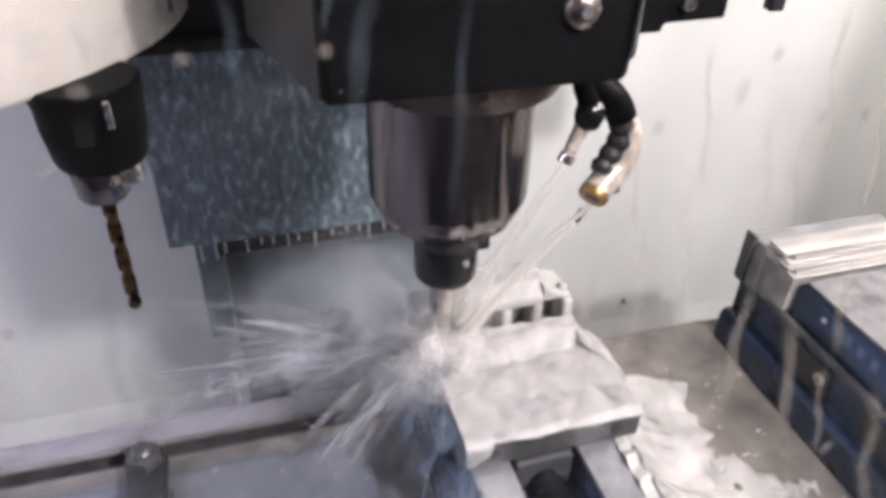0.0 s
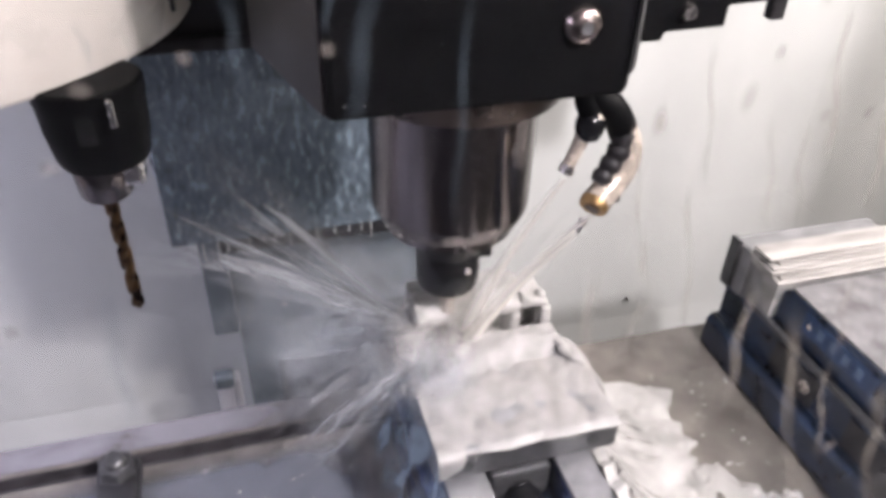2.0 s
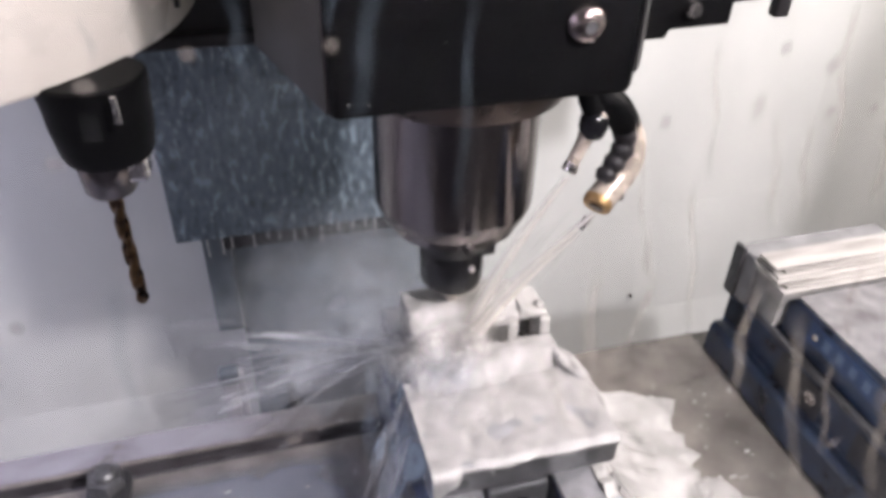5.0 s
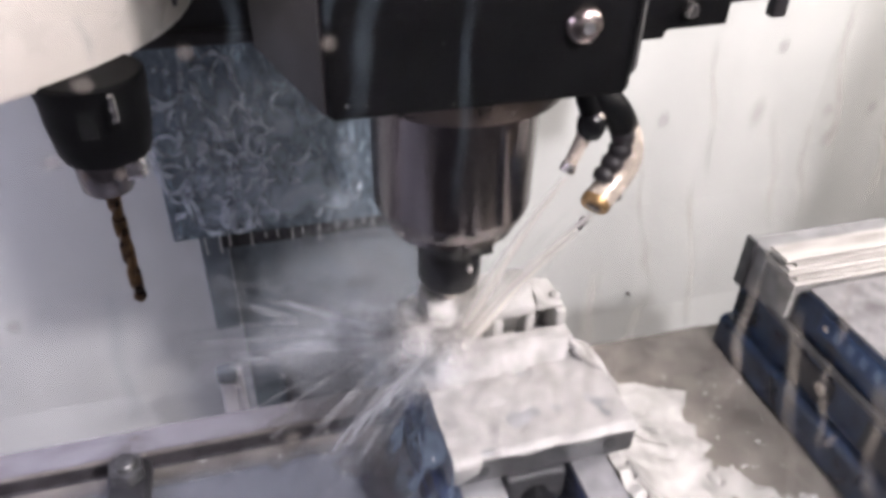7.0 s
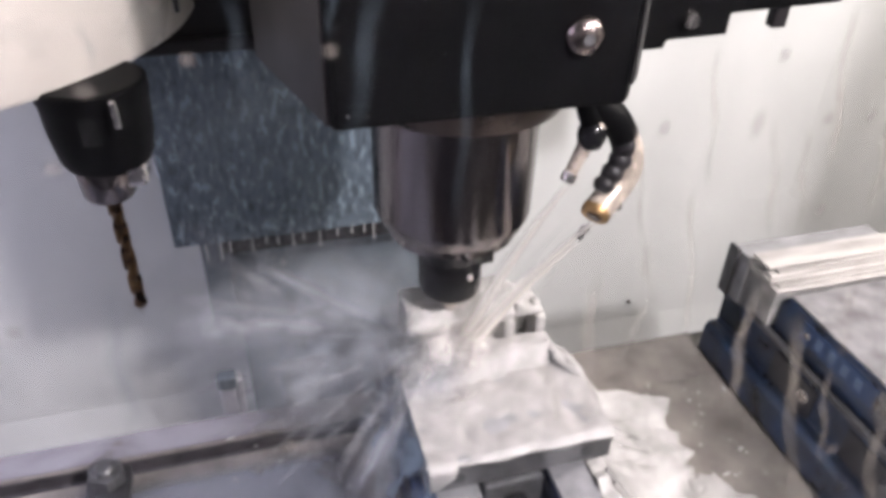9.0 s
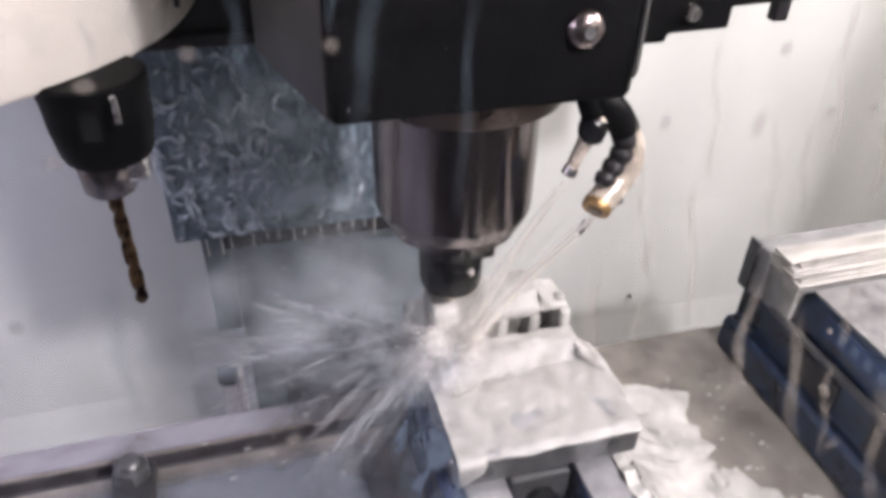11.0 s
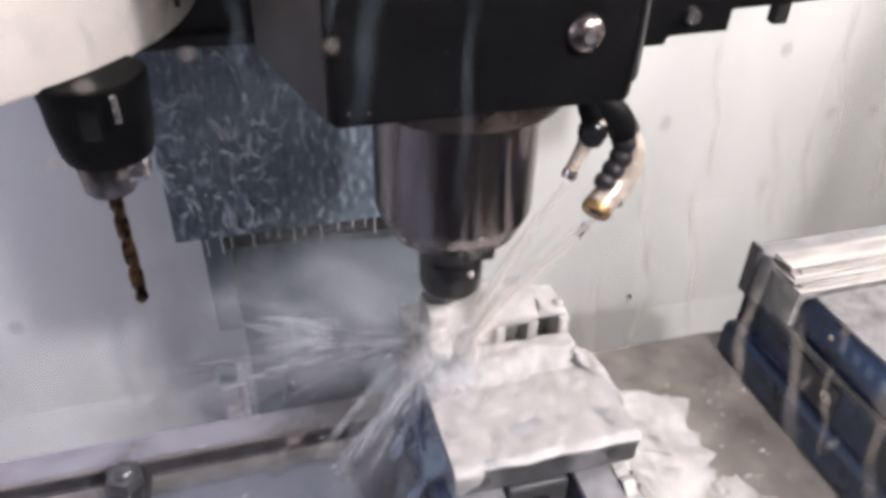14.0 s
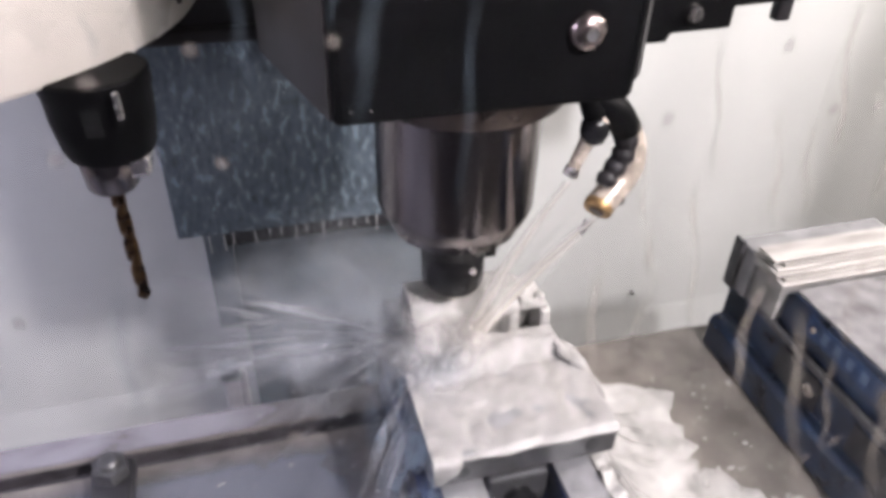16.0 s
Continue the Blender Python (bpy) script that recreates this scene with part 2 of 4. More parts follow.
def lathe(profile, cx, cy, seg=48, start=0.0, sweep=360.0):
    """A turned shape round an upright axis from (radius, height) pairs."""
    bm = bmesh.new()
    full = sweep >= 360
    count = seg if full else seg + 1
    rings = []
    for i in range(count):
        a = radians(start + sweep * i / seg)
        rings.append([bm.verts.new((cx + r * math.cos(a), cy + r * math.sin(a), z)) for r, z in profile])
    for i in range(count if full else count - 1):
        p, q = rings[i], rings[(i + 1) % count]
        for j in range(len(profile) - 1):
            if profile[j][0] < 1e-6 and profile[j + 1][0] < 1e-6:
                continue
            bm.faces.new((p[j], q[j], q[j + 1], p[j + 1]))
    bmesh.ops.remove_doubles(bm, verts=bm.verts, dist=1e-6)
    bmesh.ops.recalc_face_normals(bm, faces=bm.faces)
    return bm


def tube(points, radii, seg=14, caps=True):
    """A round pipe through points, with a radius at each."""
    bm = bmesh.new()
    pts = [Vector(q) for q in points]
    rings = []
    for i, q in enumerate(pts):
        d = (pts[min(i + 1, len(pts) - 1)] - pts[max(i - 1, 0)]).normalized()
        u = d.cross(Vector((0.31, 0.9, 0.2))).normalized()
        v = d.cross(u)
        r = radii[i] if isinstance(radii, (list, tuple)) else radii
        rings.append([bm.verts.new(q + r * (math.cos(6.28318 * k / seg) * u + math.sin(6.28318 * k / seg) * v)) for k in range(seg)])
    for p, q in zip(rings, rings[1:]):
        for k in range(seg):
            bm.faces.new((p[k], p[(k + 1) % seg], q[(k + 1) % seg], q[k]))
    if caps:
        bm.faces.new(rings[0][::-1])
        bm.faces.new(rings[-1])
    bmesh.ops.recalc_face_normals(bm, faces=bm.faces)
    return bm


def bend(points, n=8):
    """More points along a smooth line through the given ones."""
    p = [Vector(q) for q in points]
    p = [p[0] * 2 - p[1]] + p + [p[-1] * 2 - p[-2]]
    out = []
    for i in range(1, len(p) - 2):
        for k in range(n):
            t = k / n
            a, b, c, d = p[i - 1], p[i], p[i + 1], p[i + 2]
            out.append(0.5 * (2 * b + (c - a) * t + (2 * a - 5 * b + 4 * c - d) * t * t + (3 * b - a - 3 * c + d) * t ** 3))
    return out + [p[-2]]


def ribbon(line, widths, side, curl=0.0, cross=6):
    """A thin sheet of water along a line, with the flow along u and the width along v."""
    bm = bmesh.new()
    uv = bm.loops.layers.uv.new("UVMap")
    n = len(line)
    grid = []
    for i, q in enumerate(line):
        d = (line[min(i + 1, n - 1)] - line[max(i - 1, 0)]).normalized()
        s = (side - d * side.dot(d)).normalized()
        up = d.cross(s)
        row = []
        for k in range(cross + 1):
            v = k / cross
            row.append((bm.verts.new(q + s * (v - 0.5) * widths[i] + up * curl * widths[i] * (1 - (2 * v - 1) ** 2)), i / (n - 1), v))
        grid.append(row)
    for a, b in zip(grid, grid[1:]):
        for k in range(cross):
            quad = (a[k], a[k + 1], b[k + 1], b[k])
            fc = bm.faces.new([q[0] for q in quad])
            for lp, q in zip(fc.loops, quad):
                lp[uv].uv = (q[1], q[2])
    return bm


def strand(bm, uv, line, radii, seg=6):
    """Adds one thread of water, with the flow along u, to a bmesh."""
    rings, n = [], len(line)
    for i, q in enumerate(line):
        d = (line[min(i + 1, n - 1)] - line[max(i - 1, 0)]).normalized()
        a = d.cross(Vector((0.31, 0.2, 0.9))).normalized()
        b = d.cross(a)
        rings.append([bm.verts.new(q + radii[i] * (math.cos(6.28318 * k / seg) * a + math.sin(6.28318 * k / seg) * b)) for k in range(seg)])
    for i, (p, q) in enumerate(zip(rings, rings[1:])):
        for k in range(seg):
            fc = bm.faces.new((p[k], p[(k + 1) % seg], q[(k + 1) % seg], q[k]))
            for lp, w in zip(fc.loops, (i, i, i + 1, i + 1)):
                lp[uv].uv = (w / (n - 1), 0.5)


# -- enclosure --
def enclosure():
    setting("wall_back", bx(-1.2, 1.5, 0.40, 0.43, -0.27, 1.15), M_WALL, "white enamelled sheet wall wet with coolant", "wall")
    setting("wall_left", bx(-1.23, -1.2, -0.36, 0.43, -0.7, 1.15), M_LAV, "white enamelled side wall of the machine, tinted as under cool light", "wall")
    setting("wall_right", bx(1.5, 1.53, -0.36, 0.43, -0.7, 1.15), M_WALL, "white enamelled side wall of the machine", "wall")
    setting("ceiling", bx(-1.23, 1.53, -0.36, 0.43, 1.15, 1.18), M_WALL, "white sheet roof of the machine", "ceiling")
    setting("chip_pan", prism([(0.40, -0.27), (0.345, -0.62), (-0.36, -0.66), (-0.36, -0.69), (0.36, -0.65), (0.43, -0.30), (0.43, -0.27)], "x", -1.2, 1.5), M_WALL, "white sloping sheet pan under the table", "pan")
    setting("wall_front", bx(-1.23, 1.53, -0.36, -0.325, -0.7, 0.18), M_ROOM, "lower front panel of the machine", "wall")
    setting("wall_front_top", bx(-1.23, 1.53, -0.36, -0.325, 0.80, 1.18), M_ROOM, "upper front panel of the machine", "wall")
    setting("wall_front_left", bx(-1.23, -0.6, -0.36, -0.325, 0.18, 0.80), M_ROOM, "front panel beside the window", "wall")
    setting("wall_front_right", bx(0.5, 1.53, -0.36, -0.325, 0.18, 0.80), M_ROOM, "front panel beside the window", "wall")
    setting("shop_wall", bx(-1.23, 1.53, -2.0, -1.97, -0.7, 1.18), M_ROOM, "dark shop wall behind the machine operator side", "wall")
    setting("shop_wall_left", bx(-1.26, -1.23, -2.0, -0.36, -0.7, 1.18), M_ROOM, "dark shop side wall", "wall")
    setting("shop_wall_right", bx(1.53, 1.56, -2.0, -0.36, -0.7, 1.18), M_ROOM, "dark shop side wall", "wall")
    setting("shop_ceiling", bx(-1.23, 1.53, -1.97, -0.36, 1.18, 1.21), M_ROOM, "dark shop ceiling", "ceiling")
    setting("shop_floor", bx(-1.23, 1.53, -2.0, -0.36, -0.73, -0.7), M_ROOM, "dark shop floor", "floor")
    rivet = thing("rivet", (0.415, 0.399, -0.235), "small steel rivet on the white wall", "rivet")
    part("rivet_head", tube([(0.415, 0.40, -0.235), (0.415, 0.394, -0.235)], [0.0032, 0.002]), M_STEEL, rivet)


def column():
    c = thing("way_cover", (-0.06, 0.28, -0.3), "dark blue-grey steel column cover running with coolant", "way cover", kind="structure")
    part("upper_sheet", bx(-0.218, 0.09, 0.280, 0.284, 0.050, 0.60, 0.0015), M_COVER, c)
    # Dark band below the sheet's edge: the shadow beneath it, built as a strip.
    part("hem_shade", bx(-0.172, 0.09, 0.286, 0.296, 0.030, 0.0495, 0.001), M_DARK, c)
    part("lower_sheet", bx(-0.168, 0.09, 0.335, 0.339, -0.50, 0.22, 0.0015), M_COVER2, c)
    part("edge_strip", bx(-0.198, -0.1685, 0.325, 0.343, -0.115, 0.20, 0.002), M_COVER2, c)
    part("column_core", bx(-0.135, 0.085, 0.345, 0.398, -0.45, 0.9), M_COVER2, c)
    # drips that hang from the hem
    rng = random.Random(5)
    for i in range(15):
        x = -0.205 + 0.215 * i / 14 + rng.uniform(-0.004, 0.004)
        h = rng.uniform(0.006, 0.022)
        part("drip", lathe([(0, 0.052), (0.0007, 0.050), (0.0006, 0.05 - h * 0.6), (0.0010, 0.051 - h), (0, 0.0495 - h)], x, 0.279, 6), M_DROPLET, c, smooth=True)
    # No opening is cut: a flat dark panel paints its shade on the sheet.
    part("recess_shade", bx(-0.128, -0.022, 0.3315, 0.3345, -0.36, -0.178, 0.0012), M_TSLOT, c, "flat dark panel standing for a shaded opening in the lower cover")
    drops = bmesh.new()
    for i in range(330):
        x = -0.216 + 0.20 * rng.random() ** 1.5
        r = rng.uniform(0.0006, 0.0017)
        bmesh.ops.create_icosphere(drops, subdivisions=2, radius=1, matrix=Matrix.Translation((x, 0.2799, rng.uniform(0.056, 0.30))) @ Matrix.Rotation(rng.uniform(-0.5, 0.5), 4, "Y") @ Matrix.Diagonal((r, r * 0.55, r * rng.uniform(1.2, 3.4), 1)))
    tagged(part("clinging_drops", drops, M_WETDROP, c, "beads of water running down the sheet", True), kind="stuff")
    b = thing("bracket_post", (-0.185, 0.20, -0.2), "pale painted bracket post beside the column", "bracket")
    part("post", bx(-0.194, -0.178, 0.196, 0.204, -0.20, -0.078, 0.002), M_LAV, b)
    part("post_cap", bx(-0.196, -0.175, 0.192, 0.208, -0.078, -0.060, 0.004), M_COVER2, b)
    part("rib", bx(-0.1775, -0.170, 0.196, 0.212, -0.20, -0.07, 0.002), M_LAV, b)


def column_splash():
    """Rings and runs of water where the spray strikes the column cover; they swell out of its wet face and sink back."""
    rng = random.Random(61)
    s = thing("column_splash", (-0.14, 0.278, 0.14), "milky rings of coolant washing over the column cover", "coolant splash", kind="stuff")
    bm = bmesh.new()
    uv = bm.loops.layers.uv.new("UVMap")
    for k in range(120):
        cx, cz = max(-0.205, min(-0.03, rng.gauss(-0.15, 0.042))), max(0.072, min(0.26, rng.gauss(0.135, 0.05)))
        rad, a0, sweep = rng.uniform(0.005, 0.018), rng.uniform(0, 6.28), rng.uniform(1.2, 3.6)
        depth, stretch = rng.uniform(-0.004, 0.001), rng.uniform(1.0, 2.2)
        line = [Vector((cx + rad * math.cos(a0 + sweep * i / 9) + rng.uniform(-0.0008, 0.0008), 0.278 + depth, max(0.056, cz + rad * stretch * math.sin(a0 + sweep * i / 9)))) for i in range(10)]
        strand(bm, uv, line, [rng.uniform(0.0009, 0.0026) * (0.35 + math.sin(3.1 * i / 9)) for i in range(10)])
    part("ripples", bm, M_RIPPLE, s, smooth=True)

    def film(u, v):
        x, z = -0.212 + 0.205 * v, 0.245 - 0.19 * u
        return (x, 0.2775 + 0.0012 * noise.noise((x * 60, z * 40, 3.0)), z)
    part("film", skin(24, 24, film), M_SHEETFILM, s, "thin milky film of coolant", True)
    return s


def casting():
    c = thing("head_casting", (-0.05, 0.18, 0.315), "black painted casting that carries the spindle head", "machine casting")
    part("body", bx(-0.20, 0.05, 0.105, 0.275, 0.315, 0.62, 0.006), M_DARK, c)
    part("lip", bx(-0.195, 0.04, 0.098, 0.106, 0.318, 0.328, 0.002), M_DARK, c)
    return c


AXIS = -0.006


# -- spindle head, which slides up and down --
def spindle_head():
    h = thing("spindle_head", (0, 0, 0.361), "black spindle head with a worn steel nose and coolant pipes", "spindle head")
    part("housing", prism([(-0.092, -0.10), (0.0475, -0.10), (0.0535, -0.093), (0.0535, 0.095), (-0.112, 0.095), (-0.116, 0.0)], "z", 0.361, 0.62, 0.0025), M_BLACK, h)
    part("side_plate", prism([(-0.0945, -0.096), (-0.0925, -0.096), (-0.1165, -0.004), (-0.1185, -0.004)], "z", 0.363, 0.62), M_DARK, h)
    part("corner_strip", prism([(0.0482, -0.1006), (0.0542, -0.0936), (0.0550, -0.0944), (0.0490, -0.1014)], "z", 0.372, 0.62), M_DARK, h)
    bolt = part("bolt", tube([(0.0214, -0.099, 0.3965), (0.0214, -0.1015, 0.3965), (0.0214, -0.104, 0.3965), (0.0214, -0.1058, 0.3965)], [0.0092, 0.0090, 0.0075, 0.004], 28), M_BOLT, h, "domed worn steel bolt head", True)
    part("socket", tube([(0.0214, -0.1055, 0.3965), (0.0214, -0.1062, 0.3965)], 0.003, 6), M_JAWFRONT, bolt)
    part("flange", lathe([(0.0, 0.3605), (0.070, 0.3605), (0.070, 0.348), (0.062, 0.332), (0.050, 0.330), (0.0, 0.330)], AXIS + 0.002, 0, 64), M_BRONZE, h, "brown-stained flange ring", True)
    part("nose", lathe([(0.0, 0.333), (0.0515, 0.333), (0.0512, 0.331), (0.0508, 0.2580), (0.0506, 0.2555), (0.0500, 0.2540), (0.0478, 0.2490), (0.0472, 0.2475), (0.0462, 0.2460), (0.0445, 0.2447), (0.0, 0.2445)], AXIS, 0, 72), M_STEEL, h, "ground steel spindle nose", True)
    part("nose_face", lathe([(0.0, 0.2445), (0.0425, 0.2445), (0.0425, 0.2385), (0.040, 0.237), (0.0, 0.237)], AXIS, 0, 64), M_STEEL, h, smooth=True)
    rng = random.Random(8)
    wet = bmesh.new()
    for k in range(28):
        if k < 9:
            q = (rng.uniform(-0.088, 0.046), -0.1003, 0.364 + rng.random() ** 2 * 0.06)
        else:
            a = radians(rng.uniform(-150, -10))
            q = (AXIS + 0.0455 * math.cos(a), 0.0455 * math.sin(a), rng.uniform(0.2445, 0.2475))
        r = rng.uniform(0.0002, 0.0006) if k < 9 else rng.uniform(0.0004, 0.0011)
        bmesh.ops.create_icosphere(wet, subdivisions=1, radius=r, matrix=Matrix.Translation(q) @ Matrix.Diagonal((1, 0.6, rng.uniform(1, 2.2), 1)))
    tagged(part("clinging_droplets", wet, M_CHROME, h, "clinging coolant droplets", True), kind="stuff")
    part("drive_key", bx(AXIS + 0.0205, AXIS + 0.0325, 0.0, 0.014, 0.200, 0.2375, 0.002), M_NUT, h)
    # bracket and screw beside the housing
    br = part("bracket", prism([(0.10, 0.352), (0.143, 0.327), (0.160, 0.327), (0.162, 0.333), (0.209, 0.334), (0.209, 0.349), (0.30, 0.352), (0.30, 0.37), (0.10, 0.37)], "y", 0.05, 0.075, 0.002), M_BLACK, h, "black side bracket with a screw")
    part("screw", tube([(0.1752, 0.051, 0.3476), (0.1752, 0.044, 0.3476)], [0.0065, 0.005], 18), M_CHROME, br, smooth=True)
    part("hook", bx(0.247, 0.259, 0.052, 0.062, 0.335, 0.352, 0.002), M_DARK, br)
    part("bracket_arm", bx(0.05, 0.30, 0.055, 0.09, 0.362, 0.42, 0.004), M_BLACK, h)
    # two coolant pipes
    line = bend([(0.050, -0.052, 0.364), (0.056, -0.057, 0.344), (0.066, -0.060, 0.335), (0.0722, -0.060, 0.3265), (0.0742, -0.060, 0.3225)])
    part("pipe_root", tube(line, 0.0085), M_BLACK, h, "black flexible coolant pipe", True)
    line = bend([(0.0735, -0.059, 0.3235), (0.0795, -0.059, 0.3140), (0.0808, -0.060, 0.302), (0.0768, -0.061, 0.2925), (0.0680, -0.0645, 0.2855), (0.0605, -0.0685, 0.2805)])
    pipe = part("pipe_end", tube(line, [0.0080 + 0.00002 * i for i in range(len(line))], 20), M_PIPE, h, "pale metal coolant pipe end", True)
    # The pipe's dark, unlit left side is built as a black lumpy tube.
    line = bend([(0.0735, -0.061, 0.3230), (0.0748, -0.0618, 0.3130), (0.0715, -0.0622, 0.3045), (0.0668, -0.0632, 0.2970), (0.0620, -0.0648, 0.2912)], 9)
    part("pipe_dark_side", tube(line, [0.0060 + 0.0015 * abs(math.sin(0.36 * i)) - 0.00004 * i for i in range(len(line))], 20), M_DARK, pipe, "dark left side of the coolant pipe, built as a lumpy tube", True)
    part("brass_tip", tube([(0.0612, -0.0680, 0.2812), (0.0588, -0.0698, 0.2790), (0.0578, -0.0706, 0.2781)], [0.0088, 0.0088, 0.0080], 24), M_BRASS, pipe, "brass nozzle tip", True)
    part("brass_bore", tube([(0.0580, -0.0705, 0.2783), (0.0574, -0.0709, 0.2777)], 0.0045, 18), M_BRONZE, pipe, smooth=True)
    part("clip", bx(0.0735, 0.0815, -0.062, -0.054, 0.273, 0.283, 0.002), M_DARK, pipe)
    line = bend([(0.050, -0.055, 0.352), (0.0515, -0.058, 0.341), (0.0540, -0.060, 0.334)])
    part("branch", tube(line, 0.0072), M_BLACK, h, smooth=True)
    noz = part("nozzle", tube([(0.0545, -0.0600, 0.3345), (0.0548, -0.0600, 0.3310), (0.0535, -0.0603, 0.3265), (0.0515, -0.0607, 0.3215), (0.0500, -0.0610, 0.3180), (0.0435, -0.0622, 0.3035)], [0.0060, 0.0074, 0.0074, 0.0056, 0.0044, 0.0036]), M_PIPE, h, "pale wet steel nozzle", True)
    part("ball_joint", lathe([(0, 0.3360), (0.0045, 0.3345), (0.0078, 0.3300), (0.0082, 0.3250), (0.0060, 0.3195), (0, 0.3180)], 0.0535, -0.0615, 24), M_NUT, noz, "glossy black ball joint", True)
    part("nozzle_ring", tube([(0.0440, -0.0622, 0.3045), (0.0418, -0.0627, 0.2995)], 0.0045), M_CHROME, noz, smooth=True)
    part("needle", tube([(0.0565, -0.066, 0.2685), (0.0520, -0.067, 0.2615)], [0.0028, 0.0018]), M_CHROME, h, smooth=True)
    return h


def coolant_jets():
    out = []
    for a, b, r in (((0.0405, -0.063, 0.298), (0.002, -0.012, 0.155), 0.0028), ((0.057, -0.071, 0.277), (0.005, -0.014, 0.150), 0.0032), ((0.0515, -0.067, 0.261), (0.008, -0.016, 0.148), 0.0026)):
        j = thing("coolant_jet", a, "thin milky coolant jet from a nozzle to the cutter", "coolant jet", "coolant jets")
        a, b = Vector(a), Vector(b)
        line = [a.lerp(b, k / 14) + Vector((0, 0, 0.006 * math.sin(3.14 * k / 14))) for k in range(15)]
        bm = ribbon(line, [2 * r * (1.7 + 0.22 * k) for k in range(15)], Vector((1, 0.3, 0)), 0.3, 4)
        part("stream", bm, M_JET, j, smooth=True)
        out.append(j)
    for a, b, w in (((0.046, -0.065, 0.280), (0.004, -0.012, 0.148), 0.055), ((0.052, -0.066, 0.262), (0.014, -0.016, 0.140), 0.06)):
        j = thing("coolant_jet", a, "loose milky spray round the coolant jets", "coolant jet", "coolant jets")
        a, b = Vector(a), Vector(b)
        line = [a.lerp(b, k / 14) + Vector((0, 0, 0.008 * math.sin(3.14 * k / 14))) for k in range(15)]
        part("stream", ribbon(line, [0.012 + w * (k / 14) ** 1.3 for k in range(15)], Vector((1, 0.3, 0.2)), 0.25, 6), M_JETVEIL, j, smooth=True)
        out.append(j)
    return out


def tool_holder():
    t = thing("tool_holder", (AXIS, 0, 0.2365), "black collet chuck holding a slim end mill", "tool holder")
    part("nut", lathe([(0.0, 0.2368), (0.0212, 0.2368), (0.0218, 0.235), (0.0218, 0.217), (0.0210, 0.2155), (0.0218, 0.214), (0.0218, 0.1915), (0.0212, 0.1880), (0.0195, 0.1855), (0.0, 0.1845)], AXIS, 0, 48), M_NUT, t, smooth=True)
    # Thin bright ring added as the highlight line round the nut.
    part("nut_highlight", lathe([(0.0214, 0.2085), (0.0221, 0.2087), (0.0222, 0.2091), (0.0221, 0.2095), (0.0214, 0.2097)], AXIS, 0, 48), M_STEEL, t, smooth=True)
    part("set_screw", tube([(AXIS + 0.0075, -0.0203, 0.207), (AXIS + 0.0080, -0.0225, 0.207)], [0.003, 0.002], 12), M_CHROME, t, smooth=True)
    n = 40
    bm = bmesh.new()
    rings = []
    for i in range(n + 1):
        z = 0.188 - 0.084 * i / n
        flute = min(1, max(0, (i - 14) / 5))
        ring = []
        for k in range(20):
            a = 6.28318 * k / 20
            r = 0.0055 * (1 - 0.28 * flute * (0.5 + 0.5 * math.cos(3 * (a + i * 0.22))))
            ring.append(bm.verts.new((AXIS + r * math.cos(a), r * math.sin(a), z)))
        rings.append(ring)
    for p, q in zip(rings, rings[1:]):
        for k in range(20):
            bm.faces.new((p[k], p[(k + 1) % 20], q[(k + 1) % 20], q[k]))
    bm.faces.new(rings[-1])
    bmesh.ops.recalc_face_normals(bm, faces=bm.faces)
    part("end_mill", bm, M_TOOL, t, "slim carbide end mill", True)
    return t


# -- tool changer --
def tool_changer():
    cx, cy, r = -0.347, 0.135, 0.199
    c = thing("tool_changer", (cx, cy, 0.35), "cream plastic tool carousel cover with a dark seam", "tool changer")
    part("cover", lathe([(0.0, 0.3445), (r - 0.012, 0.3445), (r - 0.003, 0.3425), (r, 0.3465), (r, 0.50), (r - 0.02, 0.54), (0.0, 0.56)], cx, cy, 96), M_CREAM, c, smooth=True)
    part("seam", bx(-0.1585, -0.1555, 0.045, 0.05, 0.361, 0.47, 0.0008), M_TSLOT, c)
    part("under_ring", lathe([(0.0, 0.344), (r - 0.06, 0.344), (r - 0.06, 0.337), (0.0, 0.337)], cx, cy, 64), M_BLACK, c, smooth=True)


